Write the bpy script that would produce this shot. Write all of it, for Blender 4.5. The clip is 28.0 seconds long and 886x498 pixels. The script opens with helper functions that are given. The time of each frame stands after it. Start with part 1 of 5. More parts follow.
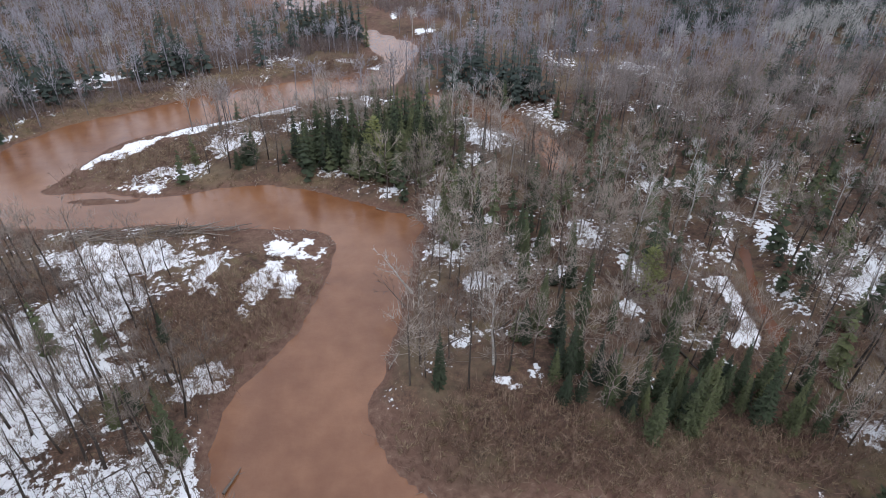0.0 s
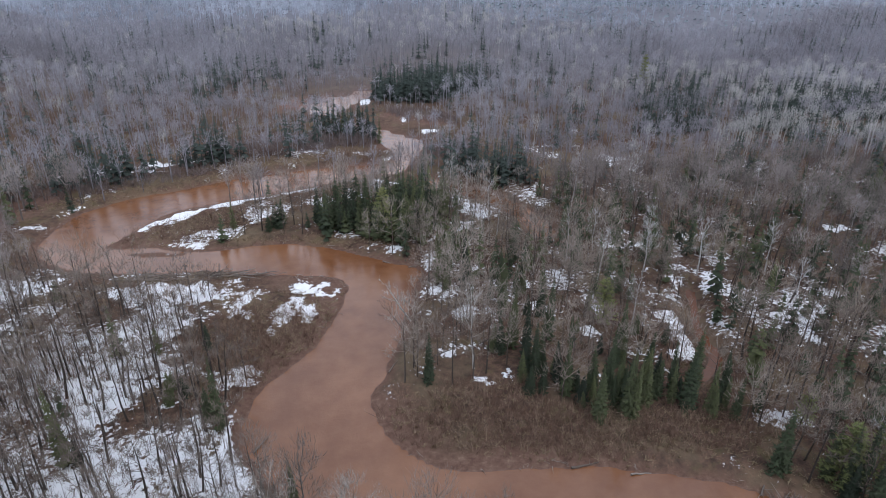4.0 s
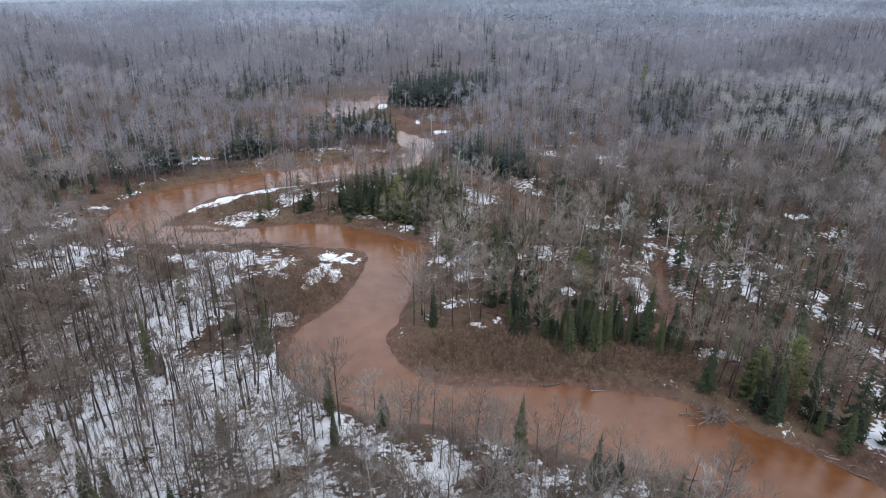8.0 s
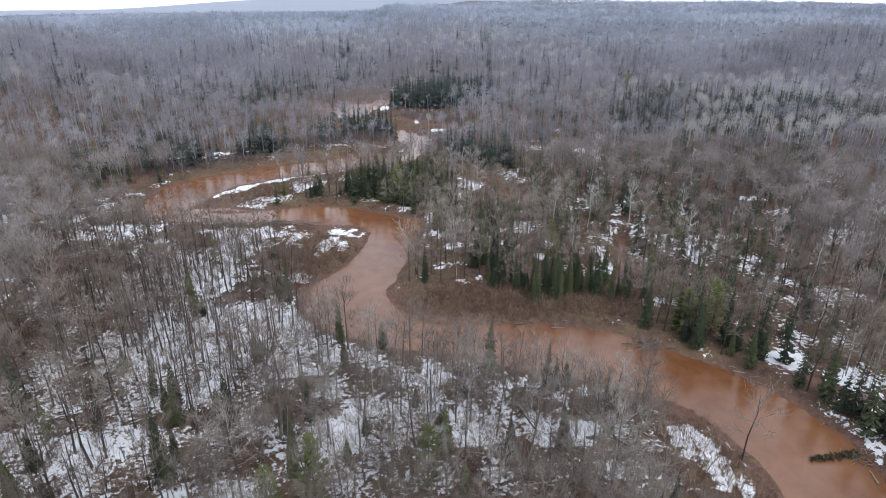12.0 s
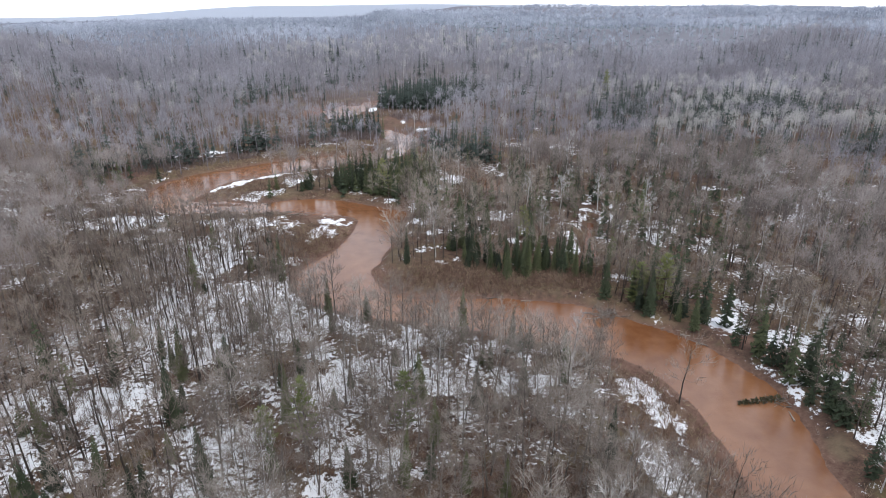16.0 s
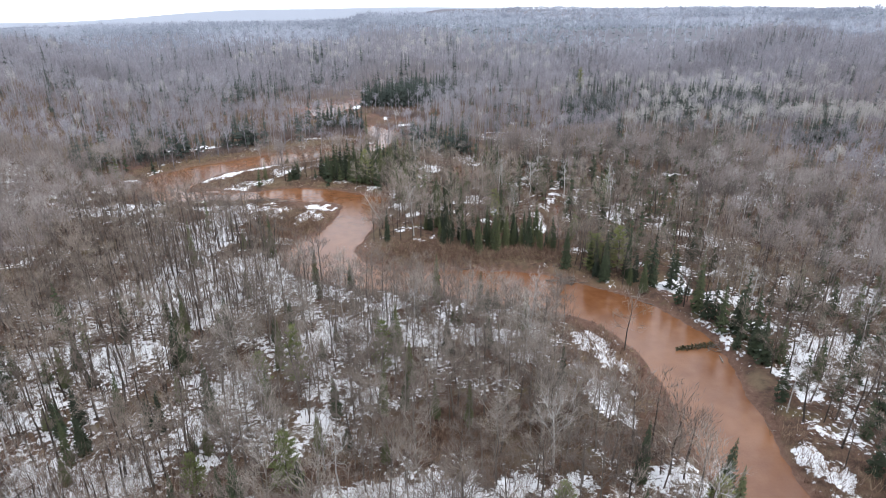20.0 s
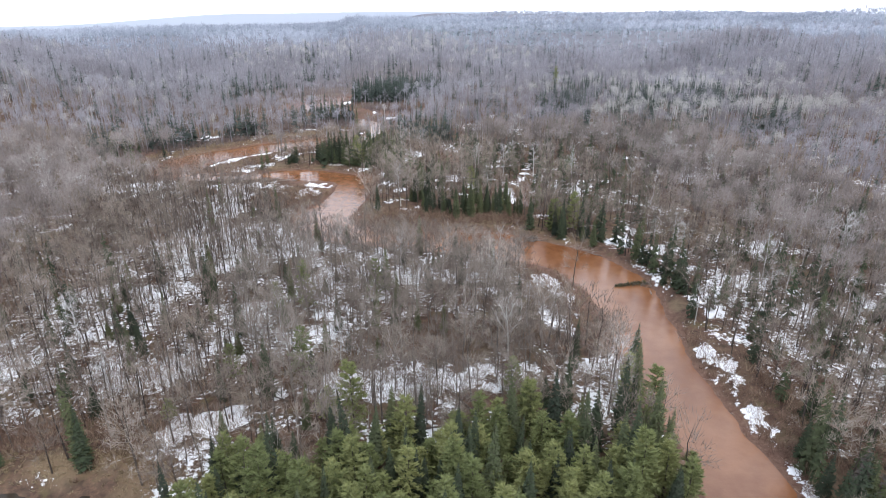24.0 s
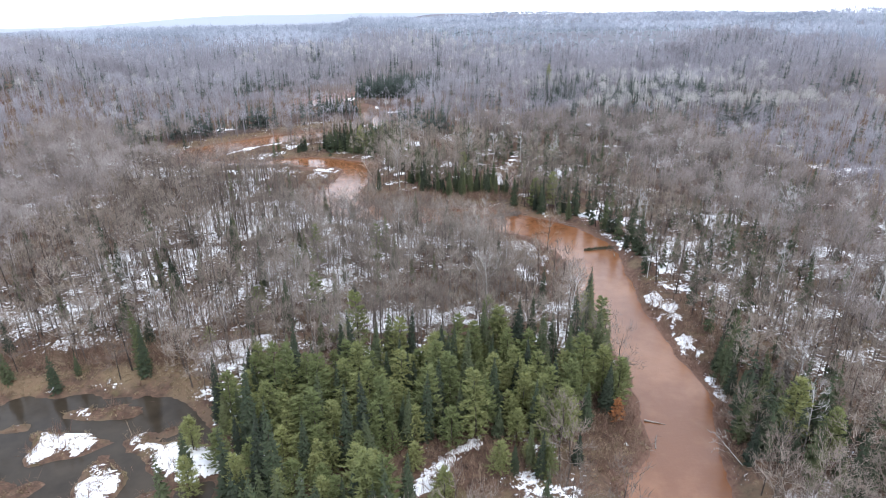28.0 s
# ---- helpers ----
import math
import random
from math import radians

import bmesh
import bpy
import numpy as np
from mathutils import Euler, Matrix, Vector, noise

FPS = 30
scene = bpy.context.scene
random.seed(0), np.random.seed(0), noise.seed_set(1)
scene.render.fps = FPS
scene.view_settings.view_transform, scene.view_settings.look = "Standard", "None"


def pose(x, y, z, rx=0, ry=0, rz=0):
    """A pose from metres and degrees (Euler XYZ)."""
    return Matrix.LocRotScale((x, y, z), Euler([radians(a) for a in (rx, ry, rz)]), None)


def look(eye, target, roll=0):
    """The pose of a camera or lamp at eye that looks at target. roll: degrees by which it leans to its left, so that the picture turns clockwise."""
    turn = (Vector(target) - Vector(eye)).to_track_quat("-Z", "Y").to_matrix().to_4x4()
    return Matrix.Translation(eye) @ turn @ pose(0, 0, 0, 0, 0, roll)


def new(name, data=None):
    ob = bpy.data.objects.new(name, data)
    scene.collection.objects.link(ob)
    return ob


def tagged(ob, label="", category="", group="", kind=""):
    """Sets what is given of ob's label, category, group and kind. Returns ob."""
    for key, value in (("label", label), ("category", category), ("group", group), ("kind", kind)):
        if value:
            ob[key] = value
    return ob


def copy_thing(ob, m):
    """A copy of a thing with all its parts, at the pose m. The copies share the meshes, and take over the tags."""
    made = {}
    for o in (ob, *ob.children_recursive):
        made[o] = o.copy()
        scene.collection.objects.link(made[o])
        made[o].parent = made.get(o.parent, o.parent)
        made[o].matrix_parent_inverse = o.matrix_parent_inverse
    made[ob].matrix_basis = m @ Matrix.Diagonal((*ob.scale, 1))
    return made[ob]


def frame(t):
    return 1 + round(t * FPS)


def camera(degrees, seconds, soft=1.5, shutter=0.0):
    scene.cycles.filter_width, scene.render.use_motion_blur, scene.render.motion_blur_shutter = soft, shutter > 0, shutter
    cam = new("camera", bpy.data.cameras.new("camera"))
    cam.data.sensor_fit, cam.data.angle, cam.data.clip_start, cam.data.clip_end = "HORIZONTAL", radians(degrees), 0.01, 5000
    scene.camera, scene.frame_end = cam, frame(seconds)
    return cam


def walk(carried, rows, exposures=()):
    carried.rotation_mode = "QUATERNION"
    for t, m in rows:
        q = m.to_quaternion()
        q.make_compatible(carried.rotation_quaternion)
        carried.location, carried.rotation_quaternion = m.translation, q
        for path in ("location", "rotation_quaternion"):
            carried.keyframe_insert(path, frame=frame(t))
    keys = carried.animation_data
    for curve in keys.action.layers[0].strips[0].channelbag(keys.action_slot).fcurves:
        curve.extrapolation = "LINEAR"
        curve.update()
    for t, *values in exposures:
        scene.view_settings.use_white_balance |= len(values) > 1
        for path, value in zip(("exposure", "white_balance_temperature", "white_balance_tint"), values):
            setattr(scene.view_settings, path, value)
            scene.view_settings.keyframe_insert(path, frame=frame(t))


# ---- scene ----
cam = camera(72.0, 28.0, 0.65)
PATH = [
    (0, (-0.146, 225.826, 88.794), (0.111, 227.431, 87.628), 1.17),
    (0.3, (-0.256, 223.250, 89.069), (-0.000, 224.860, 87.911), 1.04),
    (0.5, (-0.329, 221.532, 89.252), (-0.075, 223.148, 88.101), 0.96),
    (0.6, (-0.366, 220.673, 89.344), (-0.109, 222.309, 88.223), 0.92),
    (0.7, (-0.403, 219.814, 89.436), (-0.143, 221.472, 88.348), 0.88),
    (0.8, (-0.439, 218.955, 89.527), (-0.177, 220.635, 88.473), 0.84),
    (0.9, (-0.476, 218.097, 89.619), (-0.211, 219.796, 88.598), 0.79),
    (1, (-0.513, 217.238, 89.711), (-0.241, 218.987, 88.780), 0.75),
    (1.1, (-0.517, 216.268, 89.647), (-0.244, 218.027, 88.736), 0.75),
    (1.2, (-0.520, 215.298, 89.584), (-0.248, 217.062, 88.682), 0.75),
    (1.5, (-0.532, 212.389, 89.394), (-0.261, 214.159, 88.504), 0.75),
    (2, (-0.551, 207.539, 89.077), (-0.283, 209.315, 88.197), 0.74),
    (3, (-0.360, 198.051, 89.621), (-0.102, 199.833, 88.752), 0.70),
    (6, (-1.775, 173.861, 91.279), (-1.562, 175.660, 90.431), 1.21),
    (7, (-2.276, 164.484, 93.392), (-2.071, 166.284, 92.546), 1.09),
    (8, (-1.928, 154.896, 94.075), (-1.729, 156.702, 93.239), 0.97),
    (9, (-1.805, 145.742, 95.504), (-1.607, 147.548, 94.668), 0.77),
    (10, (-1.258, 135.961, 95.601), (-1.066, 137.772, 94.775), 0.61),
    (11, (-1.323, 126.933, 96.114), (-1.131, 128.746, 95.292), 0.59),
    (12, (-0.973, 117.786, 96.498), (-0.787, 119.603, 95.685), 0.47),
    (13, (-0.593, 109.953, 96.995), (-0.412, 111.773, 96.184), 0.37),
    (13.5, (-0.524, 106.514, 97.178), (-0.342, 108.335, 96.370), 0.38),
    (15.5, (1.073, 97.721, 97.292), (1.263, 99.545, 96.493), 0.25),
    (16, (1.720, 96.557, 97.327), (1.929, 98.378, 96.528), 0.19),
    (16.5, (2.146, 95.071, 97.383), (2.370, 96.891, 96.586), 0.21),
    (17, (2.878, 93.194, 97.208), (3.109, 95.014, 96.411), 0.05),
    (18, (3.821, 87.769, 97.389), (4.053, 89.589, 96.593), -0.22),
    (19, (3.634, 81.648, 97.036), (3.880, 83.470, 96.247), -0.09),
    (20, (2.959, 73.015, 96.769), (3.210, 74.835, 95.978), -0.06),
    (21, (2.376, 62.407, 96.576), (2.632, 64.228, 95.788), -0.02),
    (21.5, (1.844, 57.255, 96.437), (2.104, 59.076, 95.652), 0.05),
    (23.5, (0.130, 36.260, 96.408), (0.416, 38.079, 95.628), 0.13),
    (24, (-0.214, 30.995, 96.459), (0.074, 32.814, 95.680), 0.04),
    (25, (-0.731, 21.551, 96.773), (-0.441, 23.368, 95.988), 0.18),
    (26, (-0.562, 11.343, 96.869), (-0.277, 13.163, 96.091), -0.20),
    (27, (-1.275, 1.968, 97.370), (-0.990, 3.788, 96.591), -0.11),
    (28, (-1.448, -5.382, 97.782), (-1.170, -3.561, 97.005), -0.15),
]
walk(cam, [(t, look(eye, target, roll)) for t, eye, target, roll in PATH],
     [(0, 0.50, 6450, 12), (1, 0.29, 6280, 13), (3, 0.30, 6260, 12), (8, 0.43, 6380, 10), (12, 0.54, 6450, 10), (16, 0.70, 6650, 10), (20, 0.87, 6700, 10), (24, 1.05, 6600, 10), (28, 1.17, 6400, 10)])

# ---- world, sun ----
world = bpy.data.worlds.new("overcast_sky")
scene.world = world
world.use_nodes = True
wn, wl = world.node_tree.nodes, world.node_tree.links
wn.clear()
sky = wn.new("ShaderNodeTexSky")
sky.sky_type, sky.sun_disc = "NISHITA", False
sky.sun_elevation, sky.sun_rotation = radians(38), radians(150)
cloud = wn.new("ShaderNodeMix")
cloud.data_type = "RGBA"
cloud.inputs[0].default_value = 0.93
cloud.inputs[7].default_value = (8.65, 9.35, 10.9, 1)
wl.new(sky.outputs[0], cloud.inputs[6])
back = wn.new("ShaderNodeBackground")
back.inputs[1].default_value = 0.105
wl.new(cloud.outputs[2], back.inputs[0])
wout = wn.new("ShaderNodeOutputWorld")
wl.new(back.outputs[0], wout.inputs[0])
sun = new("sun", bpy.data.lights.new("sun", "SUN"))
sun.data.energy, sun.data.angle, sun.data.color = 0.9, radians(25), (1.0, 0.98, 0.96)
sun.matrix_world = look((60, -120, 200), (0, 0, 0))


# ---- materials ----
def material(name, rough=0.9, spec=0.2):
    m = bpy.data.materials.new(name)
    m.use_nodes = True
    n, l = m.node_tree.nodes, m.node_tree.links
    b = n["Principled BSDF"]
    b.inputs["Roughness"].default_value = rough
    b.inputs["Specular IOR Level"].default_value = spec
    return m, n, l, b


def noise_node(n, l, scale, detail=3.0, rough=0.55, vec=None):
    t = n.new("ShaderNodeTexNoise")
    t.inputs["Scale"].default_value, t.inputs["Detail"].default_value, t.inputs["Roughness"].default_value = scale, detail, rough
    if vec:
        l.new(vec, t.inputs["Vector"])
    return t.outputs["Fac"]


def world_pos(n):
    return n.new("ShaderNodeNewGeometry").outputs["Position"]


def ramp(n, l, fac, *stops):
    r = n.new("ShaderNodeValToRGB")
    while len(r.color_ramp.elements) < len(stops):
        r.color_ramp.elements.new(0.5)
    for e, (p, c) in zip(r.color_ramp.elements, stops):
        e.position, e.color = p, (*c, 1) if len(c) == 3 else c
    l.new(fac, r.inputs[0])
    return r.outputs[0]


def mix(n, l, fac, a, b):
    m = n.new("ShaderNodeMix")
    m.data_type = "RGBA"
    for value, slot in ((fac, 0), (a, 6), (b, 7)):
        if isinstance(value, (int, float)):
            m.inputs[slot].default_value = value
        elif isinstance(value, tuple):
            m.inputs[slot].default_value = (*value, 1)
        else:
            l.new(value, m.inputs[slot])
    return m.outputs[2]


def arith(n, l, op, a, b=0.0, clamp=False):
    m = n.new("ShaderNodeMath")
    m.operation, m.use_clamp = op, clamp
    for value, slot in ((a, 0), (b, 1)):
        if isinstance(value, (int, float)):
            m.inputs[slot].default_value = value
        else:
            l.new(value, m.inputs[slot])
    return m.outputs[0]


def bump(n, l, b, height, strength, distance):
    k = n.new("ShaderNodeBump")
    k.inputs["Strength"].default_value, k.inputs["Distance"].default_value = strength, distance
    l.new(height, k.inputs["Height"])
    l.new(k.outputs[0], b.inputs["Normal"])


def attribute(n, name):
    a = n.new("ShaderNodeAttribute")
    a.attribute_name = name
    return a.outputs["Fac"]


def ground_material():
    m, n, l, b = material("forest_floor", 0.95, 0.1)
    p = world_pos(n)
    big, mid, fine = noise_node(n, l, 0.05, 4, 0.6, p), noise_node(n, l, 0.45, 5, 0.65, p), noise_node(n, l, 2.6, 5, 0.7, p)
    litter = ramp(n, l, mid, (0.32, (0.036, 0.024, 0.019)), (0.48, (0.10, 0.062, 0.046)), (0.58, (0.135, 0.082, 0.058)), (0.72, (0.20, 0.15, 0.10)))
    litter = mix(n, l, ramp(n, l, fine, (0.42, (0, 0, 0)), (0.62, (0.8, 0.8, 0.8))), litter, (0.055, 0.04, 0.03))
    moss = noise_node(n, l, 0.16, 4, 0.6, p)
    litter = mix(n, l, ramp(n, l, moss, (0.56, (0, 0, 0)), (0.68, (0.6, 0.6, 0.6))), litter, (0.11, 0.095, 0.045))
    grass = ramp(n, l, fine, (0.3, (0.09, 0.07, 0.045)), (0.7, (0.20, 0.155, 0.10)))
    litter = mix(n, l, ramp(n, l, big, (0.5, (0, 0, 0)), (0.66, (0.7, 0.7, 0.7))), litter, grass)
    silt = ramp(n, l, noise_node(n, l, 0.7, 7, 0.75, p), (0.3, (0.06, 0.034, 0.027)), (0.47, (0.115, 0.067, 0.05)), (0.58, (0.14, 0.088, 0.066)), (0.72, (0.22, 0.155, 0.11)))
    col = mix(n, l, attribute(n, "silt"), litter, silt)
    tan = ramp(n, l, fine, (0.3, (0.12, 0.082, 0.05)), (0.55, (0.19, 0.135, 0.082)), (0.75, (0.27, 0.20, 0.125)))
    col = mix(n, l, attribute(n, "dry"), col, tan)
    clay = ramp(n, l, mid, (0.3, (0.14, 0.078, 0.06)), (0.7, (0.20, 0.122, 0.098)))
    col = mix(n, l, attribute(n, "clay"), col, clay)
    # floor of the far woods, its blue-grey colour includes painted haze
    hazed_wood = ramp(n, l, noise_node(n, l, 0.012, 6, 0.7, p), (0.3, (0.13, 0.128, 0.146)), (0.55, (0.16, 0.16, 0.18)), (0.75, (0.19, 0.19, 0.215)))
    col = mix(n, l, attribute(n, "woods"), col, hazed_wood)
    s = arith(n, l, "ADD", attribute(n, "snow"), arith(n, l, "MULTIPLY", arith(n, l, "SUBTRACT", noise_node(n, l, 0.75, 6, 0.72, p), 0.5), 2.1))
    snow = ramp(n, l, s, (0.47, (0, 0, 0)), (0.54, (1, 1, 1)))
    white = ramp(n, l, mid, (0.3, (0.66, 0.67, 0.69)), (0.7, (0.80, 0.81, 0.825)))
    l.new(mix(n, l, snow, col, white), b.inputs["Base Color"])
    bump(n, l, b, arith(n, l, "ADD", fine, arith(n, l, "MULTIPLY", snow, 0.5)), 0.6, 0.25)
    return m


def water_material(name, dark, light, wave, rough=(0.05, 0.2), spec=0.6):
    m, n, l, b = material(name, 0.12, spec)
    p = world_pos(n)
    slow, rip = noise_node(n, l, 0.035, 3, 0.5, p), noise_node(n, l, 1.3, 5, 0.65, p)
    # finer mottling in the base colour imitates ripple streaks over the muddy tone
    ripple_tone = noise_node(n, l, 0.22, 5, 0.6, p)
    silt = arith(n, l, "ADD", arith(n, l, "MULTIPLY", slow, 0.65), arith(n, l, "MULTIPLY", ripple_tone, 0.35))
    l.new(mix(n, l, ramp(n, l, silt, (0.4, (0, 0, 0)), (0.6, (1, 1, 1))), dark, light), b.inputs["Base Color"])
    l.new(ramp(n, l, noise_node(n, l, 0.02, 2, 0.5, p), (0.35, (rough[0],) * 3), (0.7, (rough[1],) * 3)), b.inputs["Roughness"])
    bump(n, l, b, arith(n, l, "ADD", rip, arith(n, l, "MULTIPLY", noise_node(n, l, 0.22, 2, 0.5, p), 1.5)), wave, 0.15)
    return m


def wood_material(name, *stops, grain=6.0, tone="tone", wear=0.55, thin=0.0):
    """Bark, twigs or needles: the tone of each tree runs along the stops, with fine grain over it; thin: the share of light that passes round thin twigs."""
    m, n, l, b = material(name, 0.9, 0.15)
    p = world_pos(n)
    t = attribute(n, tone) if tone else n.new("ShaderNodeObjectInfo").outputs["Random"]
    col = ramp(n, l, t, *stops)
    g = noise_node(n, l, grain, 3, 0.6, p)
    dark = mix(n, l, ramp(n, l, g, (0.3, (wear,) * 3), (0.7, (0.0, 0.0, 0.0))), col, (0.06, 0.05, 0.045))
    l.new(dark, b.inputs["Base Color"])
    if thin:
        t, k = n.new("ShaderNodeBsdfTranslucent"), n.new("ShaderNodeMixShader")
        l.new(dark, t.inputs["Color"])
        k.inputs[0].default_value = thin
        l.new(b.outputs[0], k.inputs[1]), l.new(t.outputs[0], k.inputs[2])
        l.new(k.outputs[0], n["Material Output"].inputs["Surface"])
    return m


BARE = ((0.0, (0.05, 0.042, 0.037)), (0.25, (0.19, 0.155, 0.13)), (0.5, (0.30, 0.25, 0.212)), (0.75, (0.385, 0.33, 0.284)), (1.0, (0.48, 0.425, 0.372)))
# twigs beyond the near woods, shifted to blue-grey in place of haze
VALLEY_HAZED = ((0.0, (0.185, 0.174, 0.188)), (0.3, (0.288, 0.274, 0.298)), (0.65, (0.372, 0.362, 0.394)), (1.0, (0.445, 0.44, 0.485)))
ASPEN = ((0.0, (0.42, 0.405, 0.39)), (1.0, (0.58, 0.565, 0.545)))
PALE = ((0.0, (0.46, 0.445, 0.43)), (1.0, (0.66, 0.65, 0.64)))
NEEDLE = ((0.0, (0.032, 0.05, 0.033)), (0.5, (0.062, 0.088, 0.046)), (1.0, (0.135, 0.155, 0.068)))
PINE = ((0.0, (0.165, 0.20, 0.078)), (1.0, (0.30, 0.32, 0.125)))
# distant trees: haze is painted into these paler, bluer base colours
FAR_HAZED = ((0.0, (0.29, 0.32, 0.375)), (0.5, (0.41, 0.45, 0.52)), (1.0, (0.56, 0.60, 0.68)))
FAR_NEEDLE_HAZED = ((0.0, (0.155, 0.195, 0.21)), (1.0, (0.22, 0.26, 0.285)))
mat_ground = ground_material()
mat_river = water_material("muddy_water", (0.128, 0.051, 0.021), (0.192, 0.088, 0.043), 0.3, (0.03, 0.10), 0.5)
mat_creek = water_material("creek_water", (0.10, 0.04, 0.02), (0.13, 0.055, 0.03), 0.2, (0.1, 0.3), 0.2)
mat_pond = water_material("dark_pond_water", (0.024, 0.019, 0.014), (0.045, 0.036, 0.026), 0.12, (0.03, 0.12), 0.12)
mat_bare, mat_bare_one = wood_material("bare_twigs", *BARE, thin=0.15), wood_material("bare_branches", (0.0, (0.15, 0.124, 0.106)), (0.6, (0.27, 0.228, 0.197)), (1.0, (0.45, 0.41, 0.365)), tone="", thin=0.15)
# cooler than the near twigs: a little haze mixed into the colour
mat_mid = wood_material("valley_floor_twigs", (0.0, (0.07, 0.06, 0.057)), (0.25, (0.20, 0.172, 0.16)), (0.5, (0.305, 0.266, 0.249)), (0.75, (0.38, 0.335, 0.314)), (1.0, (0.46, 0.415, 0.392)), thin=0.2)
mat_pale, mat_pale_one = wood_material("pale_aspen_bark", *PALE), wood_material("white_birch_bark", *PALE, tone="", grain=1.5)
mat_needle, mat_needle_one = wood_material("dark_needles", *NEEDLE, grain=2.0, thin=0.25), wood_material("spruce_needles", *NEEDLE, tone="", grain=2.0, thin=0.25)
mat_pine_one = wood_material("pine_needles", *PINE, tone="", grain=2.0, thin=0.3)
# needles paled in base colour to suggest haze over the farther spruces
mat_haze_needle = wood_material("hazed_valley_needles", (0.0, (0.055, 0.075, 0.066)), (1.0, (0.105, 0.128, 0.108)), grain=0.8, wear=0.25, thin=0.25)
mat_olive = wood_material("olive_needles", (0.0, (0.10, 0.098, 0.05)), (1.0, (0.13, 0.12, 0.065)), tone="", grain=2.0)
mat_far = wood_material("hazed_crowns", *FAR_HAZED, grain=0.3, wear=0.3, thin=0.3)
mat_far_needle = wood_material("hazed_spruces", *FAR_NEEDLE_HAZED, grain=0.3, wear=0.1)
mat_valley = wood_material("hazed_valley_crowns", *VALLEY_HAZED, grain=0.8, wear=0.35, thin=0.3)
mat_aspen = wood_material("aspen_crowns", *ASPEN, grain=0.8, wear=0.25, thin=0.3)
mat_bark = wood_material("dark_wet_bark", (0.0, (0.05, 0.042, 0.037)), (1.0, (0.12, 0.10, 0.088)), tone="", grain=9.0)
mat_limb = wood_material("grey_bark", (0.0, (0.085, 0.073, 0.064)), (1.0, (0.23, 0.205, 0.18)), tone="", grain=4.0)
mat_log = wood_material("weathered_log", (0.0, (0.12, 0.098, 0.083)), (1.0, (0.31, 0.27, 0.235)), tone="", grain=5.0)
mat_shrub = wood_material("reddish_brush", (0.0, (0.13, 0.07, 0.05)), (0.6, (0.24, 0.155, 0.115)), (1.0, (0.36, 0.27, 0.185)))
mat_alder = wood_material("mauve_brush", (0.0, (0.15, 0.115, 0.11)), (1.0, (0.31, 0.255, 0.245)), thin=0.2)
mat_grass = wood_material("dry_grass_blades", (0.0, (0.27, 0.205, 0.13)), (1.0, (0.46, 0.37, 0.24)), thin=0.3)
mat_white = wood_material("bleached_bark", (0.0, (0.46, 0.44, 0.41)), (1.0, (0.58, 0.56, 0.53)), tone="", grain=1.5)
# ridge colour with the haze of distance painted in
mat_ridge = material("hazed_ridge", 1.0, 0.0)[0]
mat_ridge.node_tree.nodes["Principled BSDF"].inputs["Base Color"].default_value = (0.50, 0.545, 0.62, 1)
mat_rust = wood_material("rusty_needles", (0.0, (0.33, 0.12, 0.04)), (1.0, (0.42, 0.18, 0.07)), tone="", grain=2.0)

# ---- the plan: river banks, creek, pond ----
LEFT = [(-80, -400), (-30, -160), (10, -40), (36, 40), (51, 85), (62, 97), (66, 109), (70, 124), (72, 150), (74, 174), (78, 196), (78, 216), (72, 231), (59, 241),
        (36, 252), (10, 262), (-14, 272), (-27, 286), (-28, 299), (-25, 309), (-20, 315), (-12, 331), (-7, 352), (-12, 359), (-25, 362), (-50, 367),
        (-71, 368), (-93, 372), (-108, 384), (-112, 400), (-109, 420), (-96, 435), (-78, 445), (-57, 457), (-41, 463), (-20, 470), (3, 473), (14, 481),
        (14, 491), (9, 507), (4, 525), (-8, 553), (-28, 574), (-42, 595), (-40, 612), (-27, 632), (-5, 652), (20, 674), (80, 700)]
RIGHT = [(-50, -400), (-5, -160), (32, -40), (57, 40), (73, 82), (80, 97), (88, 116), (89, 134), (91, 154), (95, 175), (100, 195), (103, 213), (102, 225), (95, 240),
         (83, 253), (69, 266), (51, 273), (33, 276), (18, 277), (9, 280), (1, 291), (-1, 300), (3, 310), (8, 332), (13, 349), (15, 363), (6, 368),
         (-4, 375), (-20, 384), (-38, 386), (-56, 382), (-73, 387), (-88, 389), (-84, 400), (-77, 416), (-65, 425), (-49, 431), (-32, 439), (-5, 453),
         (16, 460), (21, 470), (28, 490), (32, 506), (30, 515), (22, 526), (10, 540), (-2, 549), (-14, 566), (-17, 580), (-10, 594), (4, 628), (24, 652), (84, 688)]
ARM = [(28, 446), (37, 435), (50, 425), (58, 411), (62, 398), (63, 388)]
CREEK = [(95, 339), (92, 331), (88, 322), (86, 314), (85, 307), (81, 302), (75, 298)]
POND = [(-140, 118), (-96, 140), (-82, 141), (-64, 139), (-48, 134), (-38, 117), (-35, 98), (-44, 68), (-140, 60)]


def spline(points, closed=False, steps=6):
    """A Catmull-Rom curve through the points."""
    p = np.array(points, float)
    ext = np.vstack([p[-1], p, p[0], p[1]]) if closed else np.vstack([2 * p[0] - p[1], p, 2 * p[-1] - p[-2]])
    out = []
    for i in range(len(ext) - 3):
        a, b, c, d = ext[i:i + 4]
        for t in np.arange(steps) / steps:
            out.append(0.5 * (2 * b + (c - a) * t + (2 * a - 5 * b + 4 * c - d) * t * t + (3 * b - a - 3 * c + d) * t ** 3))
    if not closed:
        out.append(p[-1])
    return np.array(out)


